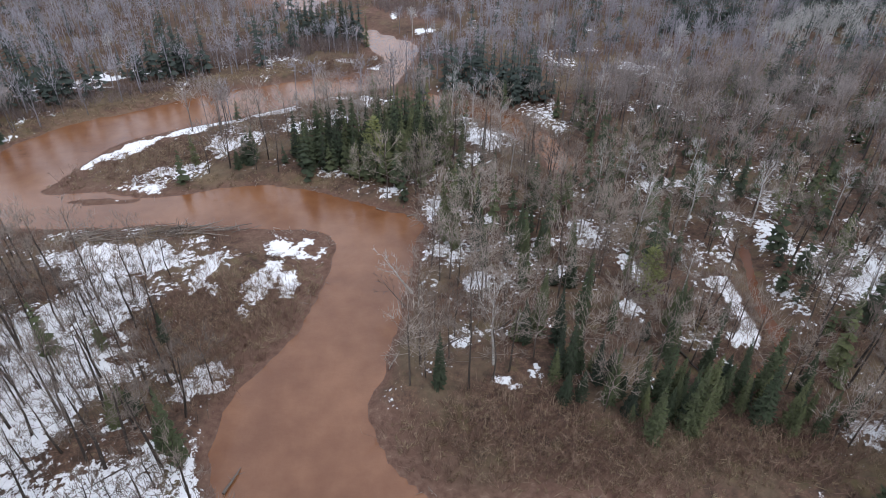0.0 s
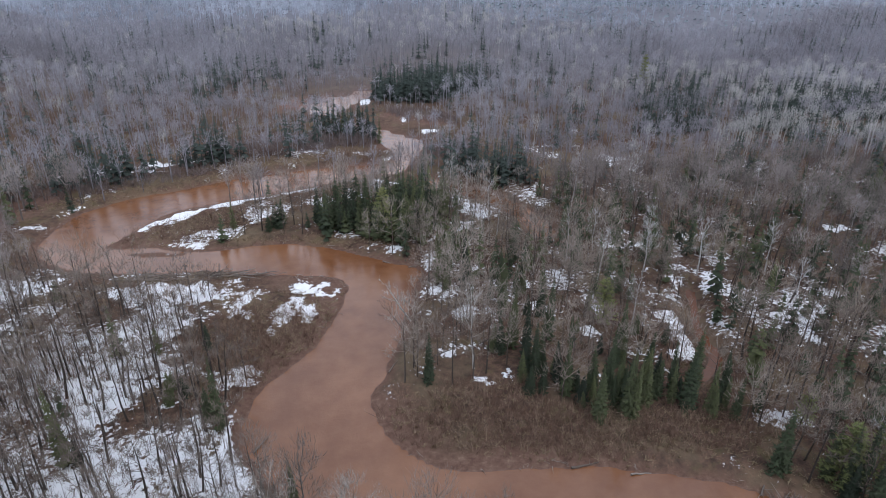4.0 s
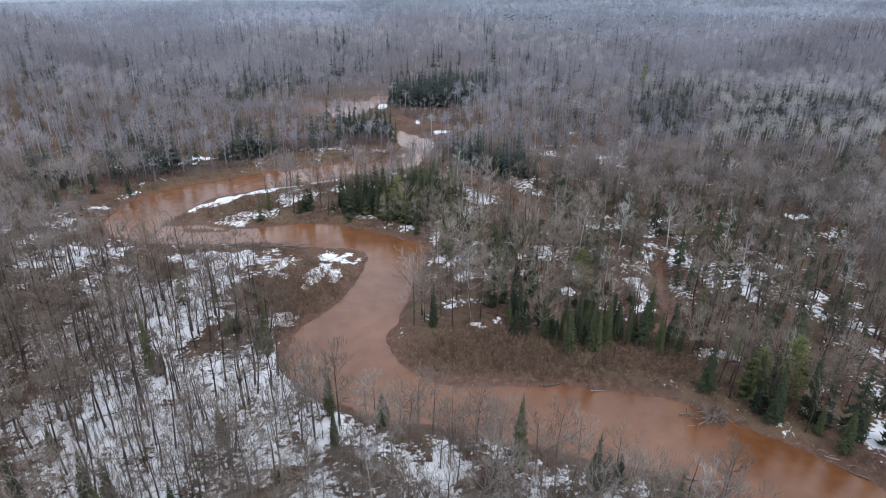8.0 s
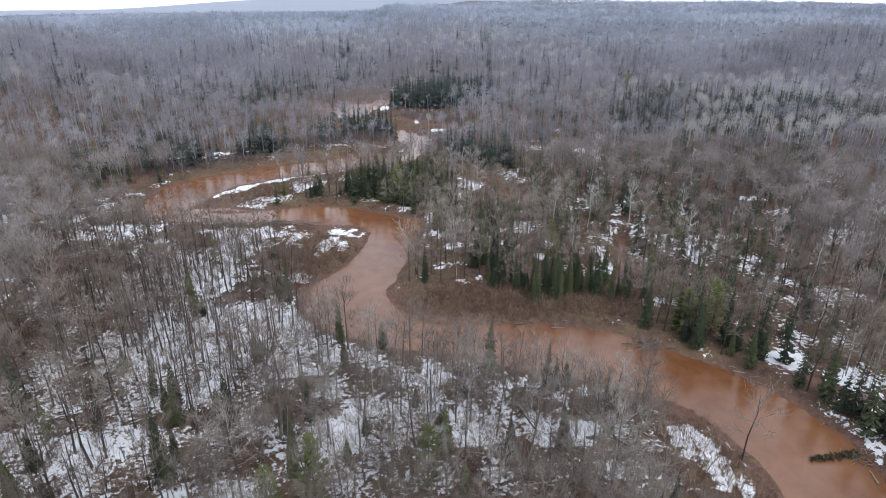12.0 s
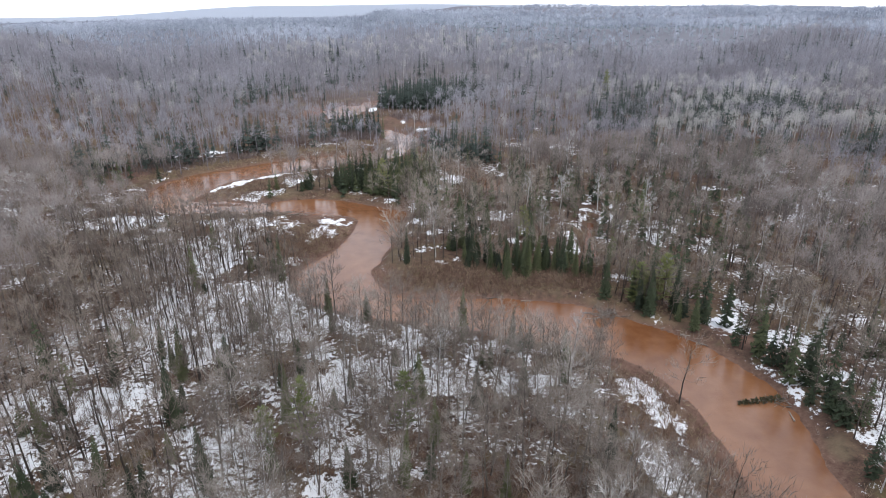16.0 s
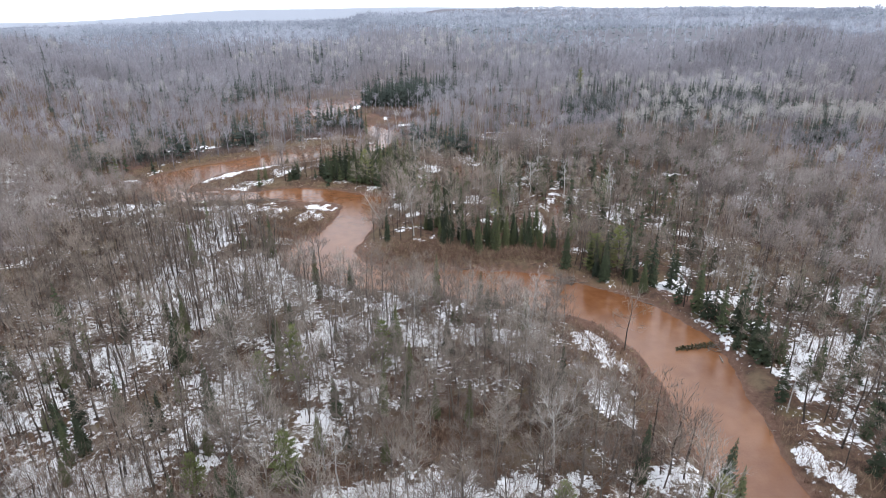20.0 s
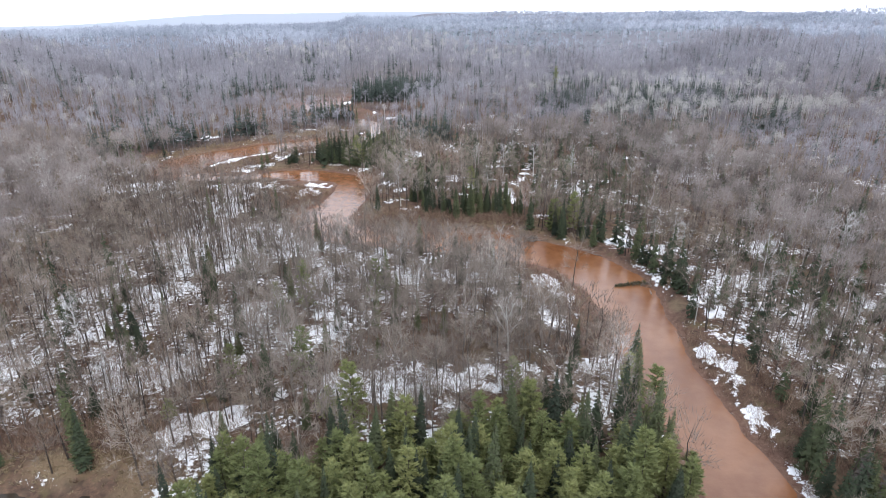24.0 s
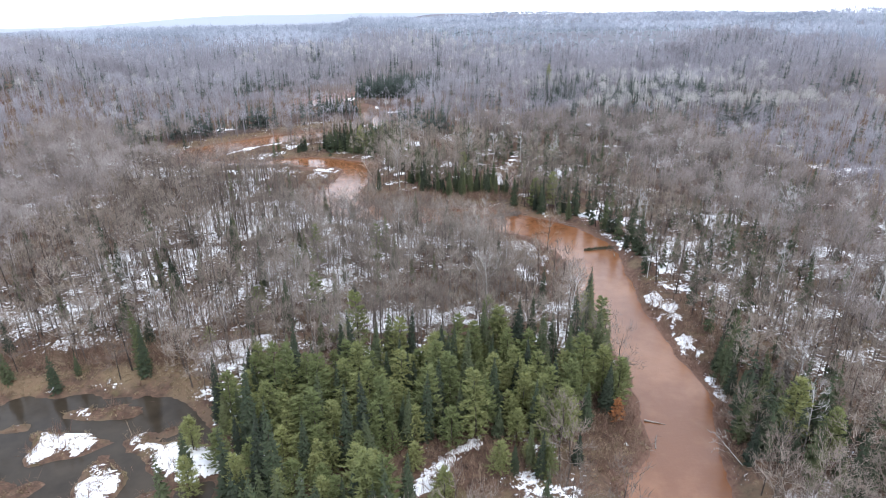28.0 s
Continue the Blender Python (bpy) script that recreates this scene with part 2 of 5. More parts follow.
def edge_distance(x, y, line):
    best = np.full(x.shape, 1e9)
    for a, b in zip(line[:-1], line[1:]):
        d = b - a
        k = d @ d
        if k < 1e-9:
            continue
        t = np.clip(((x - a[0]) * d[0] + (y - a[1]) * d[1]) / k, 0, 1)
        best = np.minimum(best, (x - a[0] - t * d[0]) ** 2 + (y - a[1] - t * d[1]) ** 2)
    return np.sqrt(best)


def inside(x, y, ring):
    odd = np.zeros(x.shape, bool)
    for a, b in zip(ring, np.roll(ring, -1, 0)):
        if a[1] != b[1]:
            cross = (a[1] > y) != (b[1] > y)
            odd ^= cross & (x < (b[0] - a[0]) * (y - a[1]) / (b[1] - a[1]) + a[0])
    return odd


def smooth(a, b, x):
    t = np.clip((x - a) / (b - a), 0, 1)
    return t * t * (3 - 2 * t)


def vnoise(x, y, size, seed=0):
    """Smooth value noise in 0 to 1 with cells of that size."""
    u, v = np.asarray(x) / size + seed * 17.3, np.asarray(y) / size - seed * 9.7
    i, j = np.floor(u).astype(np.int64), np.floor(v).astype(np.int64)
    fu, fv = u - i, v - j
    fu, fv = fu * fu * (3 - 2 * fu), fv * fv * (3 - 2 * fv)

    def h(a, b):
        k = (a * 374761393 + b * 668265263 + seed * 1442695041) & 0x7FFFFFFF
        k = ((k ^ (k >> 13)) * 1274126177) & 0x7FFFFFFF
        return ((k ^ (k >> 16)) & 0xFFFF) / 65535.0
    return (h(i, j) * (1 - fu) + h(i + 1, j) * fu) * (1 - fv) + (h(i, j + 1) * (1 - fu) + h(i + 1, j + 1) * fu) * fv


def blobs(x, y, items, soft=0.55):
    """The largest of some soft ellipses (x, y, rx, ry, turn in degrees, strength)."""
    out = np.zeros(np.shape(x))
    for cx, cy, rx, ry, turn, k in items:
        c, s = math.cos(radians(turn)), math.sin(radians(turn))
        u, v = ((x - cx) * c + (y - cy) * s) / rx, ((y - cy) * c - (x - cx) * s) / ry
        out = np.maximum(out, k * (1 - smooth(soft, 1.15, np.sqrt(u * u + v * v))))
    return out


# a raster of the distance to the water, from which everything is placed
RX, RY, RS = -330.0, -120.0, 1.5
gx, gy = np.meshgrid(RX + RS * np.arange(520), RY + RS * np.arange(580))
left_line, right_line = spline(LEFT, steps=5), spline(RIGHT, steps=5)
river_ring = np.vstack([left_line, right_line[::-1]])
pond_ring = spline(POND, closed=True)
wobble = 1.3 * (vnoise(gx, gy, 7, 3) - 0.5) + 1.0 * (vnoise(gx, gy, 3.2, 4) - 0.5)
d_river = np.where(inside(gx, gy, river_ring), -1, 1) * np.minimum(edge_distance(gx, gy, left_line), edge_distance(gx, gy, right_line)) + wobble
d_river = np.maximum(d_river, 3.2 * blobs(gx, gy, [(-70, 381.5, 11, 1.5, -6, 1)]) - 1.4 + 0.3 * wobble)
d_arm = edge_distance(gx, gy, spline(ARM)) - 5.0 + wobble
d_creek = edge_distance(gx, gy, spline(CREEK)) - 1.5 + 0.9 * wobble
d_pond = np.where(inside(gx, gy, pond_ring), -1, 1) * edge_distance(gx, gy, np.vstack([pond_ring, pond_ring[:1]])) + 1.5 * wobble
ISLETS = [(-73, 119, 10, 6, 15, 1), (-50, 119, 10, 4.5, 5, 1), (-42, 110, 9, 7, 0, 1), (-60, 105, 6, 8, 0, 1), (-84, 100, 10, 12, 0, 1), (-96, 128, 12, 4, 5, 1), (-66, 131, 12, 3, -8, 1), (-50, 96, 10, 7, 0, 1)]
d_pond = np.maximum(d_pond, 5 * blobs(gx, gy, ISLETS) - 2.4 + 4.5 * wobble + 4.5 * (vnoise(gx, gy, 5.5, 8) - 0.5))
d_water = np.minimum(np.minimum(d_river, d_arm), np.minimum(d_creek, d_pond))


def raster(field, x, y, far=60.0):
    u, v = (np.asarray(x, float) - RX) / RS, (np.asarray(y, float) - RY) / RS
    ok = (u >= 0) & (v >= 0) & (u < field.shape[1] - 1.001) & (v < field.shape[0] - 1.001)
    u, v = np.where(ok, u, 0), np.where(ok, v, 0)
    i, j = u.astype(int), v.astype(int)
    fu, fv = u - i, v - j
    got = (field[j, i] * (1 - fu) + field[j, i + 1] * fu) * (1 - fv) + (field[j + 1, i] * (1 - fu) + field[j + 1, i + 1] * fu) * fv
    return np.where(ok, got, far)


# gentle gravel bars: x, y, rx, ry, turn, strength
BARS = [(-18, 335, 26, 34, 0, 1), (-68, 402, 34, 22, 25, 1), (-10, 430, 45, 22, 25, 0.6), (68, 205, 16, 34, 0, 1), (6, 288, 14, 14, 0, 1), (30, 284, 34, 9, 0, 0.6),
        (10, 485, 20, 22, 30, 1), (20, 553, 32, 17, -35, 1), (57, 95, 10, 14, 0, 0.8), (-4, 600, 12, 30, -30, 1), (88, 125, 6, 20, 0, 0.8)]


def hills(x, y):
    """The wooded valley sides and the uplands behind them."""
    left = -150 - 22 * np.sin(y / 110.0) - x - 0.10 * np.maximum(y - 500, 0)
    right = x - 400 - 30 * np.sin(y / 170.0)
    far = y - 735 - 0.12 * np.abs(x - 60)
    near = -140 - y
    out = np.maximum(np.maximum(left, right), np.maximum(far, near))
    rise = (31 * smooth(0, 175, out) - 11 * smooth(300, 560, np.maximum(left, far))) * (1 - 0.75 * smooth(1000, 2200, 0.8 * y - x))
    r = np.hypot(x, y)
    roll = (22 * (vnoise(x, y, 420, 5) - 0.5) + 10 * (vnoise(x, y, 150, 6) - 0.5)) * smooth(60, 420, out) * (0.35 + 0.65 * smooth(-500, 500, x))
    gully = -9 * smooth(0.55, 0.8, vnoise(x, y, 90, 7)) * smooth(40, 160, out)
    scarp = 9 * smooth(0, 7, far) * smooth(-10, 20, x) * (1 - smooth(130, 160, x))
    ridge = scarp + 14 * smooth(260, 900, x) * smooth(500, 1100, y)
    return rise + ridge + roll + gully - (0.040 - 0.018 * smooth(-300, 700, x)) * np.maximum(r - 1300, 0)


def ground_height(x, y):
    x, y = np.asarray(x, float), np.asarray(y, float)
    d = raster(d_water, x, y)
    bar = blobs(x, y, BARS)
    bank = 0.45 * smooth(0, 1.2, d) + 1.75 * smooth(0.6, 5 + 26 * bar, d) + 0.5 * smooth(10, 45, d)
    bed = -1.3 * smooth(0, 5, -d)
    bumps = (0.9 * (vnoise(x, y, 17, 1) - 0.5) + 0.35 * (vnoise(x, y, 5, 2) - 0.5)) * smooth(0.5, 8, d)
    return np.where(d > 0, bank, bed) + bumps + hills(x, y) * smooth(2, 40, d)


# ---- snow: x, y, rx, ry, turn, strength ----
SNOW_NEAR = [(96, 158, 6, 18, 0, 0.95), (93, 136, 5, 14, 0, 0.93), (90, 118, 4.5, 9, 0, 0.88), (140, 168, 8, 20, 0, 0.75), (10, 164, 46, 9, -3, 1.2), (-34, 157, 14, 6, 10, 1),
    (-38, 148, 10, 10, 0, 0.85), (-73, 119, 13, 8, 15, 1.15), (-50, 119, 14, 8, 5, 1.15), (-42, 108, 12, 10, 0, 1.15), (-60, 106, 8, 10, 0, 0.95), (15, 98, 14, 3.6, 42, 1.15),
    (35, 100, 5, 2.5, 10, 0.9), (36, 101, 5, 3, 0, 0.8), (58, 100, 2.5, 1.6, 0, 0.8), (-36, 128, 5, 8, 0, 0.8)]
SNOW_BEND = [(107, 247, 10, 8, 30, 0.95), (118, 238, 8, 8, 0, 0.9), (84, 280, 7, 6, 0, 0.85), (67, 214, 8, 14, 0, 0.85), (62, 192, 6, 16, 0, 0.8), (70, 196, 3, 12, 0, 0.8),
    (38, 240, 16, 7, -10, 0.85), (37, 226, 12, 9, 0, 0.8), (8, 250, 9, 8, 0, 0.8), (112, 190, 5, 12, 0, 0.9), (106, 212, 4, 9, 0, 0.8), (-9, 200, 9, 16, 0, 0.85), (-62, 268, 34, 16, 0, 0.8),
    (-20, 262, 18, 10, 0, 0.75)]
SNOW_BAR = [(-108, 358, 20, 10, 0, 0.85), (-17, 351, 11.5, 5.5, -15, 1.15), (-23, 339, 3.4, 13, -19, 1.05), (-17.7, 338, 3, 6, 0, 0.85), (-36, 344, 2.2, 13, -14, 1.2), (-34.5, 336, 3, 4, 0, 0.85),
    (-32, 310, 4.5, 6, -20, 1), (-38.5, 311, 3, 2, 0, 0.8), (-22.4, 311, 3.5, 1.2, 35, 1), (-37.5, 295, 2, 3, -20, 0.9), (-59, 349, 19, 10, 3, 1.45), (-57, 337, 12, 10, 0, 1.05),
    (-72, 352, 9, 6, 0, 0.9), (-64, 311, 22, 17, 0, 1.3), (-64, 297, 13, 8, 0, 0.9), (-76, 322, 9, 8, 0, 0.85)]
SNOW_CLEARING = [(25, 331, 4, 4, 0, 0.95), (18, 315, 5, 3.5, 20, 0.95), (12, 313, 4, 3, 0, 0.85), (5, 302, 2.5, 2, 0, 0.8), (79.5, 320, 3, 14, -4, 1.05), (77, 306, 4, 3, 0, 0.9),
    (99, 357, 3, 13, -25, 0.85), (116, 317, 9, 20, -41, 0.95), (134, 331, 7, 6, 0, 0.8), (55, 343, 4, 7, 0, 0.9), (56, 318, 4, 4, 0, 0.95), (62, 334, 2.5, 8, 0, 0.8), (85, 301, 3.5, 2, 0, 0.9),
    (88, 313.5, 2, 2, 0, 0.9), (172, 374, 7, 5, 0, 0.9), (141, 381, 4, 8, 0, 0.75)]
SNOW_CLEARING_MORE = [(37, 346, 4, 5, 0, 0.85), (28, 301, 6, 4, -20, 0.8), (51, 297, 3, 5, 0, 0.85)]
SNOW_ISLAND = [(40, 406, 8, 11, 20, 1), (34, 392, 6, 8, 0, 0.8), (38, 419, 6, 5, -30, 1), (-74, 410, 19, 5, 44, 1.35), (-50, 427, 20, 5, 24, 1.3), (-28, 438, 14, 4.5, 22, 1.1),
    (-55, 396, 11, 4.5, 12, 1.1), (-38, 410, 14, 8, 20, 0.95), (-14, 422, 18, 9, 20, 1), (6, 440, 8, 10, 0, 0.9), (-100, 470, 34, 8, 15, 0.45), (120, 462, 10, 14, 0, 0.8)]
SNOW_UPPER = [(12, 481, 9, 3.5, 30, 1.3), (0, 489, 18, 3, 18, 1.2), (37, 526, 8, 5, -30, 1.3), (26, 556, 5, 4, 0, 1.1), (-2, 606, 7, 16, -25, 1.4), (-45, 492, 14, 10, 0, 0.8),
    (152, 622, 26, 6, 0, 0.95)]
SNOW = SNOW_NEAR + SNOW_BEND + SNOW_BAR + SNOW_CLEARING + SNOW_CLEARING_MORE + SNOW_ISLAND + SNOW_UPPER
BARE_GROUND = [(-22, 325, 22, 24, 0, 1), (20, 290, 24, 12, 0, 0.9), (45, 281, 36, 8, -8, 1), (54, 104, 18, 22, 0, 0.9), (-80, 152, 40, 9, 0, 1), (-45, 160, 30, 12, 0, 0.5), (-60, 405, 25, 10, 20, 0.6),
               (-34, 322, 8, 14, -10, 0.9), (-46, 322, 8, 7, 0, 0.8), (-45, 300, 9, 10, 0, 0.6), (20, 188, 22, 10, 0, 0.5), (10, 120, 50, 18, 0, 0.5)]

SNOWY = [(-60, 285, 60, 60, 0, 1), (-30, 236, 70, 34, 0, 0.5), (-70, 200, 58, 48, 0, 1.0), (140, 180, 38, 110, 0, 0.6), (120, 320, 40, 60, 0, 0.3), (-105, 350, 25, 25, 0, 0.7)]


def snow_field(x, y):
    patch = blobs(x, y, SNOW, 0.3)
    much = blobs(x, y, SNOWY)
    base = 0.17 + 0.34 * much + 0.46 * (vnoise(x, y, 24, 11) - 0.5) + (0.75 - 0.25 * much) * (vnoise(x, y, 6, 12) - 0.5) - 0.22 * smooth(330, 520, np.hypot(x, y - 100)) - 0.1 * smooth(420, 480, y)
    base = np.where(hills(x, y) > 6, base - 0.25, base)
    field = np.maximum(base * (1 - blobs(x, y, BARE_GROUND)), 0.82 * patch + (1.1 * (vnoise(x, y, 4.5, 13) - 0.5) + 0.9 * (vnoise(x, y, 2.1, 14) - 0.5)) * (patch > 0))
    return field * smooth(0.4, 2.2, raster(d_water, x, y))


# ---- ground: one sheet from the river out to the horizon ----
def graded(fine_lo, fine_hi, step, lo, hi, growth=1.09):
    mid = list(np.arange(fine_lo, fine_hi + step / 2, step))
    s, up = step, [mid[-1]]
    while up[-1] < hi:
        s *= growth
        up.append(up[-1] + s)
    s, down = step, [mid[0]]
    while down[-1] > lo:
        s *= growth
        down.append(down[-1] - s)
    return np.array(down[:0:-1] + mid + up[1:])


def mesh_from(name, verts, faces, mat, attrs=(), smooth_shade=False):
    """A mesh from arrays of vertices and of triangles or quads."""
    me = bpy.data.meshes.new(name)
    verts, faces = np.asarray(verts, np.float32), np.asarray(faces, np.int32)
    k = faces.shape[1]
    me.vertices.add(len(verts))
    me.vertices.foreach_set("co", verts.ravel())
    me.loops.add(faces.size)
    me.loops.foreach_set("vertex_index", faces.ravel())
    me.polygons.add(len(faces))
    me.polygons.foreach_set("loop_start", np.arange(0, faces.size, k, dtype=np.int32))
    me.polygons.foreach_set("loop_total", np.full(len(faces), k, np.int32))
    if smooth_shade:
        me.polygons.foreach_set("use_smooth", np.ones(len(faces), bool))
    for key, values in dict(attrs).items():
        me.attributes.new(key, "FLOAT", "POINT").data.foreach_set("value", np.asarray(values, np.float32))
    me.materials.append(mat)
    me.update()
    me.validate()
    return me


xs, ys = graded(-125, 160, 1.5, -4800, 4800, 1.11), graded(75, 460, 1.5, -2500, 4850, 1.11)
mx, my = np.meshgrid(xs, ys)
px, py = mx.ravel(), my.ravel()
pz = ground_height(px, py)
d_at = raster(d_water, px, py)
bar_at = blobs(px, py, BARS)
d_stream = raster(np.minimum(d_river, d_arm), px, py)
silt = np.clip((1 - smooth(1.0, 2.5 + 12 * bar_at, d_stream + 2.5 * (vnoise(px, py, 6, 21) - 0.5))), 0, 1)
clay = blobs(px, py, [(74, 738, 74, 8, 6, 0.6), (-45, 600, 10, 24, -20, 0.9), (30, 556, 30, 10, -40, 0.7), (-128, 425, 9, 30, -10, 0.5), (110, 232, 6, 20, 30, 0.5)])
# blends in the haze-tinted floor colour with distance
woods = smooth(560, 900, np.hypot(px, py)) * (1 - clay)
dry = blobs(px, py, [(-80, 145, 46, 5, 0, 0.6), (-50, 140, 16, 5, -30, 0.5), (-90, 440, 46, 6, 28, 0.35), (-30, 475, 50, 4, 15, 0.3), (84, 258, 20, 4, -35, 0.6), (-20, 385, 40, 3, -8, 0.3)]) * smooth(0.25, 0.6, vnoise(px, py, 5, 23))
nx, ny = len(xs), len(ys)
idx = np.arange(nx * ny).reshape(ny, nx)
quads = np.stack([idx[:-1, :-1], idx[:-1, 1:], idx[1:, 1:], idx[1:, :-1]], -1).reshape(-1, 4)
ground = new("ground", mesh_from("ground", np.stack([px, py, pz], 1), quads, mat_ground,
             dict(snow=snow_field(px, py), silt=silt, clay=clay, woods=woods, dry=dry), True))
tagged(ground, "brown leaf-littered floodplain with melting snow patches and wooded hills", "ground", kind="structure")


def strip_of(field, name, z, mat, label):
    """A flat sheet of water over the cells of the raster that lie in a hollow."""
    keep = (field[:-1, :-1] < 3) | (field[1:, 1:] < 3) | (field[:-1, 1:] < 3) | (field[1:, :-1] < 3)
    n = np.arange(field.size).reshape(field.shape)
    q = np.stack([n[:-1, :-1][keep], n[:-1, 1:][keep], n[1:, 1:][keep], n[1:, :-1][keep]], 1)
    used, inv = np.unique(q, return_inverse=True)
    v = np.stack([gx.ravel()[used], gy.ravel()[used], np.full(len(used), z)], 1)
    return tagged(new(name, mesh_from(name, v, inv.reshape(q.shape), mat)), label, "water", kind="structure")


strip_of(np.minimum(d_river, d_arm), "river", 0.0, mat_river, "muddy red-brown river winding between low banks")
strip_of(d_creek, "creek", 0.004, mat_creek, "narrow muddy creek in the woods")
strip_of(d_pond, "pond", -0.004, mat_pond, "still dark pond with patches of snow")


# ---- tree shapes ----
def joined(parts):
    vs, fs, k = [], [], 0
    for v, f in parts:
        vs.append(v)
        fs.append(f + k)
        k += len(v)
    return np.vstack(vs), np.vstack(fs)


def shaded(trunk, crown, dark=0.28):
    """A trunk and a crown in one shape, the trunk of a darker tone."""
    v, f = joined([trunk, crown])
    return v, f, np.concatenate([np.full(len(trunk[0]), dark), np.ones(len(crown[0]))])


def tube(path, radii, sides):
    """A tapered branch along a path, closed at its end by a point."""
    path = np.asarray(path, float)
    out = []
    for i, p in enumerate(path):
        d = path[min(i + 1, len(path) - 1)] - path[max(i - 1, 0)]
        d = d / (np.linalg.norm(d) + 1e-9)
        a = np.cross(d, (0.31, 0.95, 0.05) if abs(d[2]) > 0.8 else (0, 0, 1.0))
        a /= np.linalg.norm(a) + 1e-9
        b = np.cross(d, a)
        for k in range(sides):
            t = 2 * math.pi * k / sides
            out.append(p + radii[i] * (a * math.cos(t) + b * math.sin(t)))
    f = []
    for i in range(len(path) - 1):
        for k in range(sides):
            a, b = i * sides + k, i * sides + (k + 1) % sides
            f += [(a, b, b + sides), (a, b + sides, a + sides)]
    return np.array(out), np.array(f)


def spikes(p0, p1, width, rs, face=None, loose=0.5):
    """Thin tapered twigs, one triangle each, from p0 to p1; face: the way that their flat sides look."""
    p0, p1 = np.atleast_2d(p0), np.atleast_2d(p1)
    side = np.cross(p1 - p0, rs.normal(size=p0.shape) if face is None else face + loose * rs.normal(size=p0.shape))
    side /= np.linalg.norm(side, axis=1, keepdims=True) + 1e-9
    w = np.broadcast_to(np.asarray(width, float), len(p0))[:, None] / 2
    v = np.stack([p0 - side * w, p0 + side * w, p1], 1).reshape(-1, 3)
    return v, np.arange(len(v)).reshape(-1, 3)


def bare_shape(seed, h, limbs=13, subs=6, twigs=6, thick=1.0, sides=5, spread=1.0, low=0.35, fine=0.075, n=5):
    """The trunk and the leafless crown of a broad-leaved tree."""
    rs = np.random.RandomState(seed)
    up = np.linspace(0, 0.86, n + 1)
    bend = np.cumsum(rs.normal(0, 0.018 * h, (n + 1, 2)), 0) * up[:, None]
    path = np.column_stack([bend, up * h])
    r0 = (0.011 * h + 0.04) * thick
    trunk = tube(path, r0 * (1 - 0.88 * up / 0.86), sides)
    crown, turn = [], rs.uniform(0, 6.28)
    p0, p1 = [], []
    for k in range(limbs):
        u = low + (0.96 - low) * (k + rs.uniform(0, 0.8)) / limbs
        q = np.array([np.interp(u * 0.86, up, path[:, a]) for a in range(3)])
        turn += 2.4 + rs.uniform(-0.5, 0.5)
        rise = radians(rs.uniform(28, 58) + 18 * u)
        length = h * (0.36 * (1.05 - u) + 0.13) * rs.uniform(0.8, 1.2) * spread
        d = np.array([math.cos(turn) * math.cos(rise), math.sin(turn) * math.cos(rise), math.sin(rise)])
        mid = q + d * length * 0.5
        tip = q + d * length + np.array([0, 0, 0.14 * length]) + rs.normal(0, 0.05 * length, 3)
        if sides > 3:
            crown.append(tube([q, mid, tip], [r0 * 0.42 * (1.1 - u), r0 * 0.26 * (1.1 - u), 0.012], 3))
        else:
            crown.append(spikes([q], [tip], r0 * 1.1 * (1.15 - u), rs))
        for _ in range(subs):
            t = rs.uniform(0.3, 1.0)
            a = q * (1 - t) + tip * t if t > 0.5 else q + (mid - q) * 2 * t
            e = d * 0.6 + rs.normal(0, 0.55, 3) + np.array([0, 0, 0.35])
            e /= np.linalg.norm(e)
            b = a + e * length * rs.uniform(0.28, 0.5)
            p0.append(a), p1.append(b)
    p0, p1 = np.array(p0), np.array(p1)
    ln = np.linalg.norm(p1 - p0, axis=1)
    hub = np.array([path[-1][0], path[-1][1], 0.45 * h])
    crown.append(spikes(p0, p1, 1.5 * fine * thick, rs, (p1 - hub) / h + (0, 0, 0.25), 0.3))
    if twigs:
        t = rs.uniform(0.15, 1.0, (len(p0), twigs, 1))
        a = (p0[:, None] * (1 - t) + p1[:, None] * t).reshape(-1, 3)
        e = (p1 - p0)[:, None] / ln[:, None, None] * 0.7 + rs.normal(0, 0.6, (len(p0), twigs, 3)) + np.array([0, 0, 0.25])
        e = (e / np.linalg.norm(e, axis=2, keepdims=True)).reshape(-1, 3)
        crown.append(spikes(a, a + e * (0.55 * np.repeat(ln, twigs))[:, None], fine * thick, rs, (a - hub) / h + (0, 0, 0.25), 0.3))
    return trunk, joined(crown)


